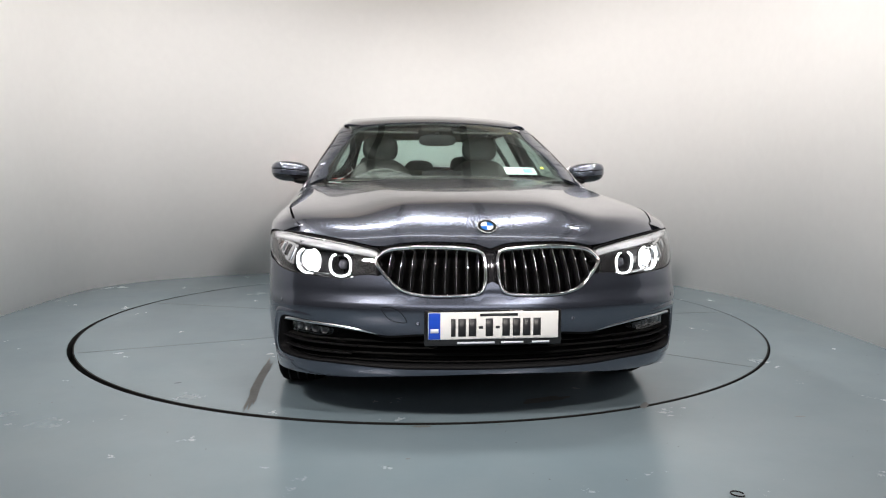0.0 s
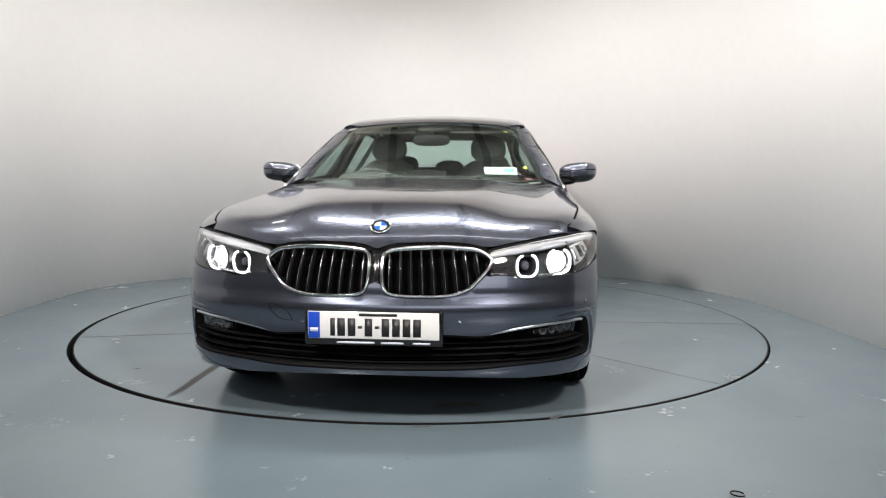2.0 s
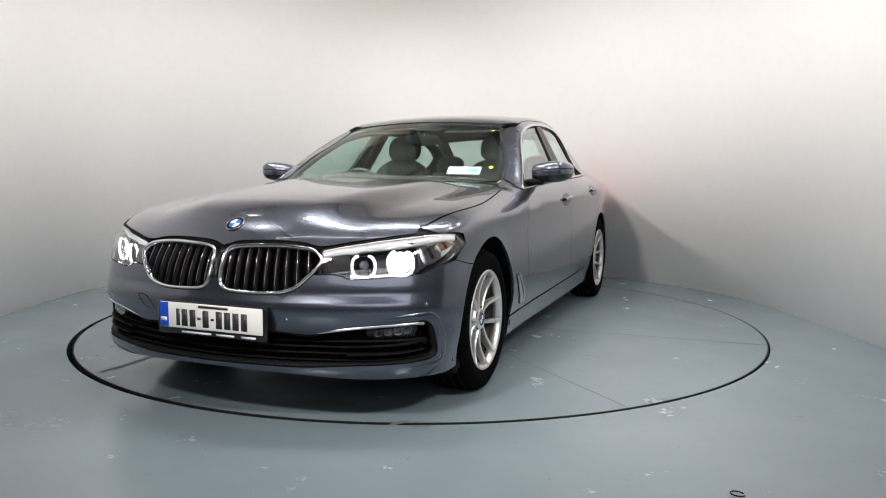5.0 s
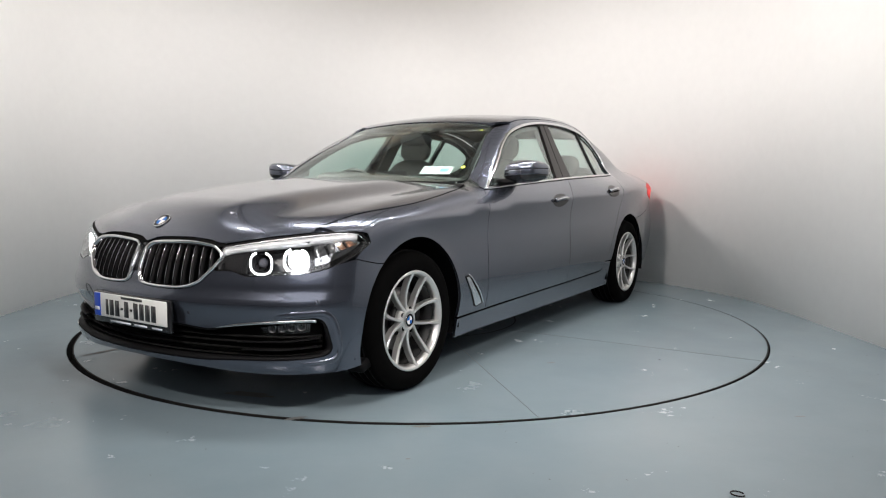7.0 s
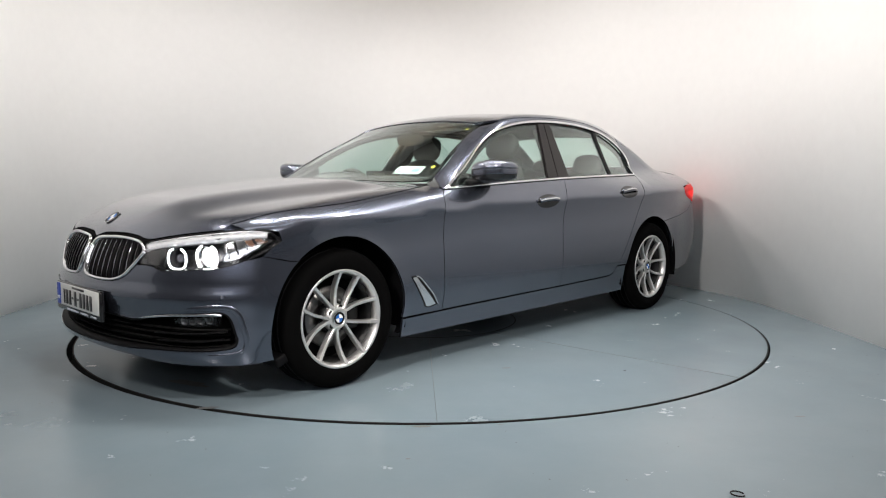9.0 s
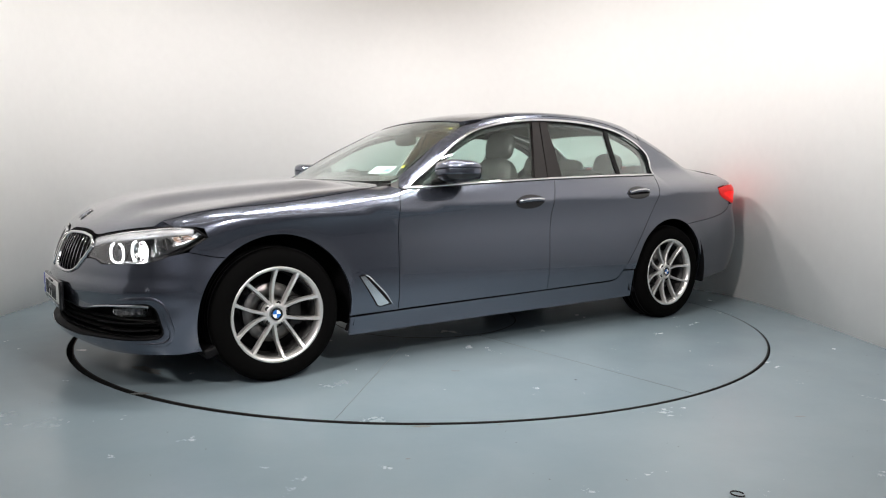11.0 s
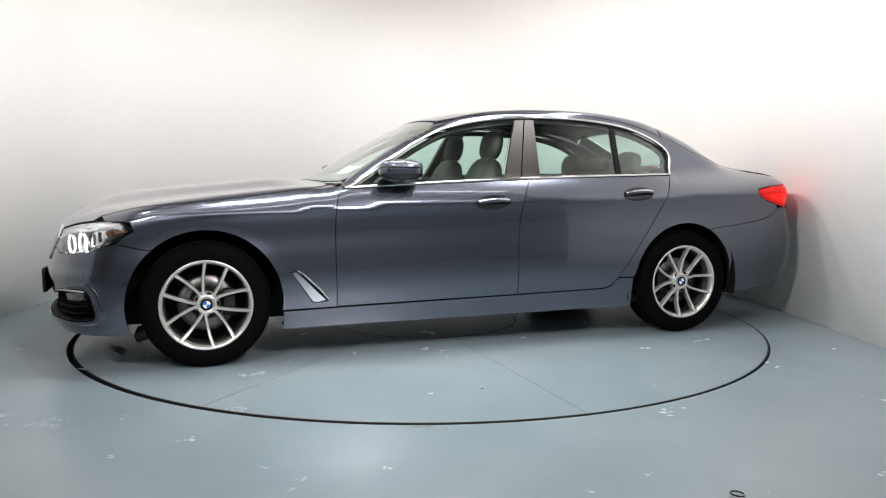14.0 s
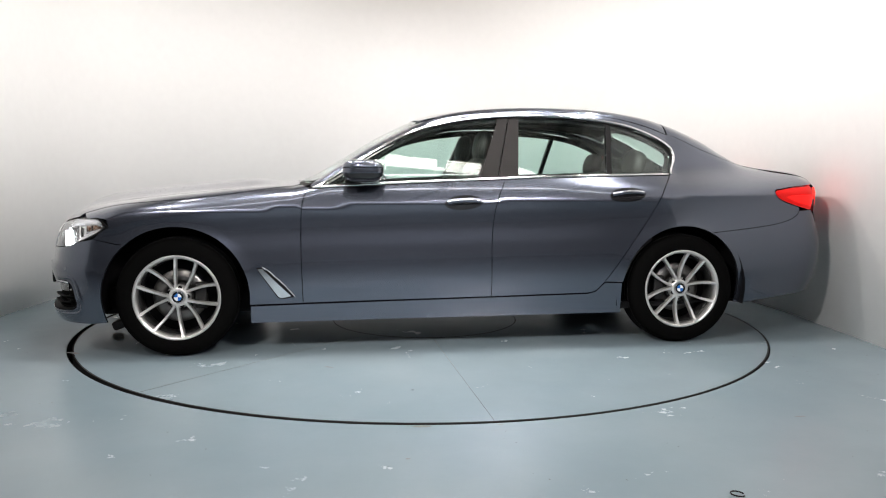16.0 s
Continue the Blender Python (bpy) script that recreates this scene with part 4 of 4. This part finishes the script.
    both("rear_door_glass", on_side, between((-0.455, -0.505), (-1.022, -1.085)), GLASS, car, lift=-0.014, sheet=0.004, step=0.04, gap=0.0)
    both("quarter_glass", on_side, between((-1.055, -1.118), None), GLASS, car, lift=-0.014, sheet=0.004, step=0.04, gap=0.0)
    both("centre_pillar", on_side, between((-0.228, -0.385), (-0.334, -0.445)), PILLAR, car, lift=-0.004, step=0.03, gap=0.001, depth=0.03)
    both("centre_pillar", on_side, between((-0.340, -0.452), (-0.465, -0.512)), PILLAR, car, lift=-0.004, step=0.03, gap=0.001, depth=0.03)
    both("window_divider", on_side, between((-1.022, -1.085), (-1.055, -1.118)), BLACK, car, lift=-0.006, step=0.03, gap=0.0, depth=0.03)
    inner = [tuple(c) for c in inset(small, 0.020)]
    both("window_seal", on_side, [tuple(c) for c in inset(small, -0.006)], BLACK, car, holes=[inner], lift=-0.020, step=0.02, gap=0.0, depth=0.03)
    # air outlet behind the front wheel
    gill = [(1.052, 0.499), (1.012, 0.502), (0.990, 0.488), (0.895, 0.396), (0.838, 0.330), (0.910, 0.318), (0.936, 0.325)]
    for s in (False, True):
        panel("air_outlet", on_side, gill, BLACK, car, lift=0.002, gap=0.0, step=0.02, mirror=s)
        panel("air_outlet_blade", on_side, [(1.045, 0.493), (1.018, 0.494), (0.93, 0.404), (0.862, 0.336), (0.91, 0.325), (0.932, 0.331)], SATIN, car, lift=0.006, gap=0.0, step=0.015, mirror=s, label="satin silver blade behind the front wheel")
        q, nor = on_skin(on_side, [(1.015, 0.500), (0.988, 0.486), (0.893, 0.395), (0.842, 0.333)], 0.01, 0.004)
        strip("air_outlet_edge", q, nor, oval(0.008, 0.010, 8), CHROME, car, mirror=s)
    # handles: a black oval painted for the scoop's shade, and a bright bar
    for cx, cz in ((-0.125, 0.864), (-1.118, 0.909)):
        for s in (False, True):
            ring_ = [(cx + 0.112 * math.cos(a), cz + 0.042 * math.sin(a) - 0.006 * math.cos(a)) for a in np.linspace(0, 2 * math.pi, 40, endpoint=False)]
            hollow = panel("handle_scoop_shade", on_side, ring_, GLOSS_BLACK, car, lift=0.0015, gap=0.0, step=0.012, mirror=s)
            q, nor = on_skin(on_side, [(cx - 0.100, cz + 0.008), (cx - 0.05, cz + 0.008), (cx + 0.05, cz + 0.003), (cx + 0.098, cz - 0.001)], 0.006, 0.0)
            n = len(q)
            lift = 0.022 * np.sin(np.linspace(0.25, math.pi - 0.25, n)) + 0.004
            q = q + nor * lift[:, None]
            strip("handle", q, nor, [(0.014, -0.004), (0.012, 0.004), (0.004, 0.009), (-0.004, 0.009), (-0.012, 0.004), (-0.014, -0.004), (-0.004, -0.009), (0.004, -0.009)], PAINT, hollow, mirror=s)
            strip("handle_chrome", q + nor * 0.0075, nor, [(0.0045, 0.0), (0.003, 0.003), (-0.003, 0.003), (-0.0045, 0.0)], CHROME, hollow, mirror=s, label="chrome strip on the handle")


def build_mirrors():
    for s in (1, -1):
        arm = part("mirror_arm", lump(0.045, 0.07, 0.020, pose(0.505, s * 0.865, 0.985, 0, 0, -18 * s), 2.4, 24, 14), BLACK, car)
        def shell(lo, hi, k, name, mat, label=""):
            bm = lump(0.116 * k, 0.118 * k, 0.066 * k, Matrix.Identity(4), 3.0, 56, 40)
            bmesh.ops.bisect_plane(bm, geom=list(bm.verts) + list(bm.edges) + list(bm.faces), plane_co=(0, 0, lo), plane_no=(0, 0, -1), clear_outer=True)
            bmesh.ops.bisect_plane(bm, geom=list(bm.verts) + list(bm.edges) + list(bm.faces), plane_co=(0, 0, hi), plane_no=(0, 0, 1), clear_outer=True)
            bmesh.ops.holes_fill(bm, edges=[e for e in bm.edges if e.is_boundary])
            for v in bm.verts:
                f = (v.co.x + 0.116) / 0.232
                v.co.z *= 0.86 + 0.14 * f if v.co.z > 0 else 1.0
                v.co.x += -0.02 * (v.co.y / 0.1) ** 2 * s * s
                v.co.z += 0.008 * v.co.y / 0.1
            m = pose(0.455, s * 0.955, 1.043, 0, 0, -8 * s) @ Matrix.Diagonal((1, s, 1, 1))
            bmesh.ops.transform(bm, matrix=m, verts=bm.verts)
            bmesh.ops.recalc_face_normals(bm, faces=bm.faces)
            return part(name, bm, mat, arm, label)
        shell(0.012, 0.09, 1.0, "mirror_cap", PAINT)
        shell(0.006, 0.014, 0.965, "mirror_seam", BLACK)
        shell(-0.022, 0.008, 0.99, "mirror_shell", PAINT)
        shell(-0.09, -0.020, 0.97, "mirror_base", GLOSS_BLACK)
        part("mirror_glass", lump(0.002, 0.098, 0.046, pose(0.333, s * 0.953, 1.043, 0, 0, -8 * s), 4, 24, 16), CHROME, arm)


def wheel(ax, s):
    """A tyre, a rim with five pairs of spokes, the hub and the brake."""
    w = new("wheel")
    w.parent = car
    face = pose(ax, s * 0.80, HUB_Z, -90 * s, 0, 0)
    phase = 4 if ax > 0 else 65
    tyre = [(0.222, -0.105), (0.235, -0.112), (0.280, -0.118), (0.315, -0.108), (0.330, -0.085), (0.3345, -0.04), (0.335, 0.0), (0.3345, 0.04), (0.330, 0.080), (0.322, 0.098), (0.300, 0.110), (0.272, 0.112), (0.250, 0.108), (0.236, 0.104), (0.226, 0.098), (0.222, 0.09)]
    part("tyre", lathe(tyre, 96, face), RUBBER, w, "black rubber tyre")
    for z in (-0.06, -0.02, 0.02, 0.06):
        part("tread_groove", lathe([(0.3352, z - 0.004), (0.3358, z), (0.3352, z + 0.004), (0.331, z)], 64, face), BLACK, w)
    rim = part("rim", lathe([(0.238, 0.099), (0.240, 0.104), (0.236, 0.108), (0.229, 0.107), (0.222, 0.100), (0.217, 0.085), (0.213, 0.065), (0.220, 0.065), (0.226, 0.090)], 96, face), SILVER, w, "silver alloy rim")
    part("rim_barrel", lathe([(0.214, 0.066), (0.205, 0.0), (0.205, -0.09), (0.225, -0.105), (0.225, -0.098), (0.212, 0.0), (0.219, 0.066)], 64, face), DARK_STEEL, rim)
    hub_z = 0.074
    bm = bmesh.new()
    for i in range(5):
        for side in (-1, 1):
            a0 = radians(72 * i + phase + side * 7.0)
            a1 = radians(72 * i + phase + side * 21.5)
            rows = []
            for t in np.linspace(0, 1, 9):
                r = 0.050 + (0.226 - 0.050) * t
                a = a0 + (a1 - a0) * t ** 0.62
                hw = 0.0082 - 0.0012 * math.sin(t * math.pi) + 0.0016 * t
                z = hub_z + 0.002 + 0.030 * t ** 1.6 - 0.010 * math.sin(t * math.pi)
                c, d = Vector((r * math.cos(a), r * math.sin(a), z)), Vector((-math.sin(a), math.cos(a), 0))
                rows.append([bm.verts.new(face @ p) for p in (c - d * hw * 1.1 - Vector((0, 0, 0.032)), c - d * hw - Vector((0, 0, 0.004)), c - d * hw * 0.7, c + d * hw * 0.7, c + d * hw - Vector((0, 0, 0.004)), c + d * hw * 1.1 - Vector((0, 0, 0.032)))])
            for p, q in zip(rows, rows[1:]):
                for j in range(6):
                    bm.faces.new((p[j], p[(j + 1) % 6], q[(j + 1) % 6], q[j]))
    bmesh.ops.recalc_face_normals(bm, faces=bm.faces)
    sp = part("spokes", bm, SILVER, rim, smooth=False)
    part("hub", lathe([(0.0, 0.068), (0.034, 0.068), (0.038, 0.078), (0.046, 0.078), (0.058, 0.070), (0.066, 0.055), (0.070, 0.03), (0.0, 0.03)], 48, face), SILVER, rim)
    for i in range(5):
        a = radians(72 * i + phase + 36)
        part("bolt_hole", lathe([(0.0, 0.0), (0.0095, 0.0), (0.012, 0.003), (0.0, 0.002)], 14, face @ pose(0.054 * math.cos(a), 0.054 * math.sin(a), 0.071)), BLACK, rim)
    roundel(rim, face @ pose(0, 0, 0.0785), 0.033)
    part("brake_disc", lathe([(0.06, 0.0), (0.148, 0.0), (0.150, -0.004), (0.150, -0.02), (0.06, -0.02)], 64, face @ pose(0, 0, 0.012)), STEEL, w, "grey steel brake disc")
    part("brake_hat", lathe([(0.0, 0.03), (0.07, 0.03), (0.078, 0.02), (0.08, 0.0), (0.0, 0.0)], 40, face @ pose(0, 0, 0.012)), DARK_STEEL, w)
    part("brake_caliper", block(0.07, 0.15, 0.05, face @ pose(0.118 * (1 if ax > 0 else -1) * -1, 0.0, 0.012), 0.012), DARK_STEEL, w)
    part("hub_back", lathe([(0.0, -0.02), (0.204, -0.02), (0.204, -0.03), (0.0, -0.03)], 40, face), BLACK, w)
    return w


def roundel(parent, m, r):
    """A round badge: a black ring with a bright edge and four blue and white quarters."""
    ring_ = part("badge_ring", lathe([(r, 0.0), (r, 0.002), (r * 0.93, 0.003), (r * 0.93, 0.0)], 40, m), CHROME, parent)
    part("badge_field", lathe([(r * 0.93, 0.0), (r * 0.93, 0.0022), (r * 0.62, 0.0022), (r * 0.62, 0.0)], 40, m), BLACK, ring_)
    for i in range(4):
        bm = bmesh.new()
        a = [bm.verts.new(m @ Vector((0, 0, 0.0026)))] + [bm.verts.new(m @ Vector((r * 0.62 * math.cos(t), r * 0.62 * math.sin(t), 0.0024))) for t in np.linspace(i * math.pi / 2, (i + 1) * math.pi / 2, 9)]
        bm.faces.new(a)
        part("badge_quarter", bm, BADGE_BLUE if i % 2 else BADGE_WHITE, ring_)


glass_front, RAIL = build_upper()
build_nose()
build_kidneys()
build_headlights()
build_sides(RAIL)
build_mirrors()
for ax_ in (AXLE_F, AXLE_R):
    for s_ in (1, -1):
        wheel(ax_, s_)
_q = on_top(np.array([(2.185, 0.0)]))[0]
_n = Vector(normals(_q[None])[0])
roundel(car, Matrix.Translation(Vector(_q) + _n * 0.002) @ _n.to_track_quat("Z", "X").to_matrix().to_4x4(), 0.042)


def build_under():
    """Dark floor pan, arch liners and axle parts."""
    part("floor_pan", block(4.3, 1.25, 0.16, pose(-0.05, 0, 0.275), 0.04), BLACK, car)
    part("side_pan", block(2.05, 1.68, 0.12, pose(0, 0, 0.27), 0.03), BLACK, car)
    for ax, r in ((AXLE_F, 0.43), (AXLE_R, 0.42)):
        for s in (1, -1):
            bm = bmesh.new()
            rows = []
            for a in np.linspace(radians(-14), radians(194), 30):
                rows.append([bm.verts.new((ax + r * math.cos(a), s * y, HUB_Z + r * math.sin(a))) for y in (0.55, 0.70, 0.895)])
            for p, q in zip(rows, rows[1:]):
                for j in range(2):
                    bm.faces.new((p[j], p[j + 1], q[j + 1], q[j]))
            bm.faces.new([p[0] for p in rows])
            part("arch_liner", bm, BLACK, car)
    for s in (1, -1):
        part("air_deflector", block(0.09, 0.22, 0.05, pose(1.80, s * 0.77, 0.188, 0, 20, 0), 0.012), BLACK, car)


build_under()


def build_plate():
    q = on_front(np.array([(0.0, 0.425)]))[0]
    x0 = q[0] + 0.018
    holder = part("plate_holder", block(0.022, 0.55, 0.142, pose(x0 - 0.006, 0, 0.420), 0.008), GLOSS_BLACK, car)
    pl = part("number_plate", block(0.006, 0.520, 0.108, pose(x0 + 0.006, 0, 0.431), 0.004), PLATE_WHITE, holder, "white number plate with dark character bars")
    part("country_band", block(0.003, 0.046, 0.104, pose(x0 + 0.009, -0.235, 0.431), 0.001), PLATE_BLUE, pl)
    part("country_bar", block(0.002, 0.032, 0.016, pose(x0 + 0.0107, -0.235, 0.412), 0.0), PLATE_PALE, pl)
    y = -0.172
    for wd, ht in ((0.022, 0.070), (0.036, 0.070), (0.036, 0.070), (0.020, 0.010), (0.036, 0.070), (0.020, 0.010), (0.036, 0.070), (0.036, 0.070), (0.036, 0.070), (0.036, 0.070)):
        y += wd / 2
        part("character_bar", block(0.002, wd * 0.82, ht, pose(x0 + 0.0098, y + 0.0, 0.424), 0.0), INK, pl)
        y += wd / 2 + 0.0055
    part("small_text_bar", block(0.002, 0.150, 0.010, pose(x0 + 0.0098, 0.02, 0.474), 0.0), INK, pl)
    for yc, wd in ((-0.07, 0.15), (0.075, 0.09), (0.19, 0.07)):
        part("holder_text_bar", block(0.002, wd, 0.008, pose(x0 + 0.0055, yc, 0.362), 0.0), PLATE_PALE, holder)


build_plate()


# ---- inside the car ----
def seat(x, y, dark):
    """A front seat: cushion, back with bolsters, and a head restraint on two posts."""
    st = new("front_seat")
    st.parent = car
    mat = LEATHER_DARK if dark else LEATHER_SHADED
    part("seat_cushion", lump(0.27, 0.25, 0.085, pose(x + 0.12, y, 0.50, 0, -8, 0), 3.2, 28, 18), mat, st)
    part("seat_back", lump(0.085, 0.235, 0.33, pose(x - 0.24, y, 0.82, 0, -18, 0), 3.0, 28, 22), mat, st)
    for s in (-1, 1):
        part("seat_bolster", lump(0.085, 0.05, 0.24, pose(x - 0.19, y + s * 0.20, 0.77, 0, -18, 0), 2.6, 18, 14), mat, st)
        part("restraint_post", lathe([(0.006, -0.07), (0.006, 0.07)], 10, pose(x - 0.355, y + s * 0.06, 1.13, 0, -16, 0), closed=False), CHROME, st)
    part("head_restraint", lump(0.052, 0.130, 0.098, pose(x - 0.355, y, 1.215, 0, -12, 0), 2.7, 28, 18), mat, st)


def build_cabin():
    seat(0.02, 0.37, False)
    seat(0.02, -0.37, False)
    bench = new("rear_bench")
    bench.parent = car
    part("bench_cushion", lump(0.28, 0.66, 0.10, pose(-0.88, 0, 0.52, 0, -6, 0), 3.6, 30, 18), LEATHER_SHADED, bench)
    part("bench_back", lump(0.09, 0.64, 0.30, pose(-1.26, 0, 0.78, 0, -22, 0), 3.6, 30, 18), LEATHER_SHADED, bench)
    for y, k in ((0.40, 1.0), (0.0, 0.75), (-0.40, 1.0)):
        part("head_restraint", lump(0.055, 0.125, 0.085 * k, pose(-1.36, y, 1.04 + 0.065 * k, 0, -14, 0), 2.8, 24, 16), LEATHER_SHADED, bench)
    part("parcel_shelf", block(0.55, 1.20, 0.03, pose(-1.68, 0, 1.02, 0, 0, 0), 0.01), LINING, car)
    part("dashboard", lump(0.24, 0.68, 0.115, pose(0.60, 0, 0.885, 0, 8, 0), 3.6, 40, 22), DASH, car, "dark padded dashboard")
    part("instrument_hood", lump(0.14, 0.19, 0.055, pose(0.50, -0.37, 0.985), 2.8, 24, 14), DASH, car)
    part("screen", block(0.014, 0.25, 0.085, pose(0.475, 0.0, 1.005, 0, -12, 0), 0.006), GLOSS_BLACK, car, "black display on the dashboard")
    part("centre_console", block(0.9, 0.24, 0.30, pose(0.05, 0, 0.50), 0.03), DASH, car)
    wheel_pose = pose(0.335, -0.37, 0.885, 0, -66, 0)
    ring = [((0.183 + 0.015 * math.cos(t)), 0.015 * math.sin(t)) for t in np.linspace(0, 2 * math.pi, 10, endpoint=False)]
    sw = part("steering_wheel", lathe(ring, 48, wheel_pose), LEATHER_DARK, car, "black leather steering wheel")
    part("steering_hub", lump(0.075, 0.065, 0.03, wheel_pose, 3, 20, 12), DASH, sw)
    for a in (0, 180, 270):
        part("steering_spoke", block(0.13, 0.035, 0.018, wheel_pose @ pose(0, 0, 0, 0, 0, a) @ pose(0.12, 0, 0), 0.006), DASH, sw)
    part("rear_view_mirror", lump(0.022, 0.125, 0.038, pose(0.19, 0.0, 1.255, 0, 10, 0), 3.2, 28, 16), GLOSS_BLACK, car)
    part("mirror_stem", block(0.03, 0.03, 0.05, pose(0.165, 0, 1.283, 0, 20, 0), 0.006), BLACK, car)
    part("roof_console", lump(0.10, 0.11, 0.02, pose(0.03, 0, 1.345, 0, 10, 0), 3, 20, 10), LINING, car)
    for s in (1, -1):
        part("sun_visor", block(0.15, 0.42, 0.018, pose(0.02, s * 0.33, 1.325, 0, 12, 0), 0.008), LINING, car)
        part("front_door_lining", block(1.05, 0.05, 0.55, pose(0.18, s * 0.80, 0.69), 0.02), DASH, car)
        part("rear_door_lining", block(0.95, 0.05, 0.58, pose(-0.85, s * 0.80, 0.71), 0.02), DASH, car)
        part("centre_pillar_lining", block(0.12, 0.03, 0.62, pose(-0.40, s * 0.735, 1.08, s * 28, -8, 0), 0.01), LINING, car)
    part("cabin_floor", block(2.6, 1.5, 0.04, pose(-0.3, 0, 0.37), 0.0), DASH, car)
    part("bulkhead", block(0.05, 1.4, 0.5, pose(0.80, 0, 0.68), 0.0), DARK, car)
    part("rear_bulkhead", block(0.05, 1.3, 0.5, pose(-1.42, 0, 0.72), 0.0), DARK, car)


build_cabin()


def on_screen(x, y, lift):
    """A pose on the windscreen's inner face, its z along the normal."""
    q = on_top(np.array([(x, y)]))
    n = normals(q)[0]
    fwd = Vector((0, 1, 0)).cross(Vector(n)).normalized()
    side = Vector(n).cross(fwd).normalized()
    m = Matrix((fwd, side, Vector(n))).transposed().to_4x4()
    m.translation = Vector(q[0] - n * lift)
    return m


def build_papers():
    m = on_screen(0.655, 0.475, 0.014)
    card = part("permit_card", block(0.085, 0.20, 0.001, m @ pose(0, 0, 0, 0, 0, 6), 0.0), PAPER, glass_front, "white printed permit card behind the windscreen")
    for dx, dy, w, h, mat in ((0.034, 0.0, 0.010, 0.17, PAPER_GREY), (0.005, -0.055, 0.04, 0.03, PAPER_GREY), (0.005, -0.02, 0.035, 0.018, PAPER_GREY), (-0.005, 0.05, 0.045, 0.06, PAPER_BLUE), (-0.025, -0.04, 0.008, 0.07, PAPER_BLUE)):
        part("print_bar", block(w, h, 0.0016, m @ pose(0, 0, 0, 0, 0, 6) @ pose(dx, dy, 0.0006), 0.0), mat, card)
    part("yellow_dot", lathe([(0.0, 0.0), (0.013, 0.0), (0.013, 0.001), (0.0, 0.001)], 20, on_screen(0.60, 0.625, 0.013)), YELLOW, glass_front)
    part("yellow_dot", lathe([(0.0, 0.0), (0.010, 0.0), (0.010, 0.001), (0.0, 0.001)], 20, on_screen(0.17, 0.50, 0.013)), YELLOW, glass_front)


build_papers()
for ob in list(bpy.data.objects):
    if ob.type == "MESH" and ob.data.materials and ob.data.materials[0] in (GLASS, CLEAR):
        ob.visible_shadow = False


def motions():
    """The turntable turns steadily and carries the car."""
    plate, ride = [], []
    for i in range(33):
        t = i * 0.5
        a = -1.48409 - 0.10017 * t + 0.00024 * t * t
        plate.append((t, pose(0, 0, 0, 0, 0, math.degrees(a + 1.48409))))
        x, y = 0.01406, 0.06586
        ride.append((t, pose(x * math.cos(a) - y * math.sin(a), x * math.sin(a) + y * math.cos(a), 0, 0, 0, math.degrees(a))))
    walk(turntable, plate)
    walk(car, ride)


motions()
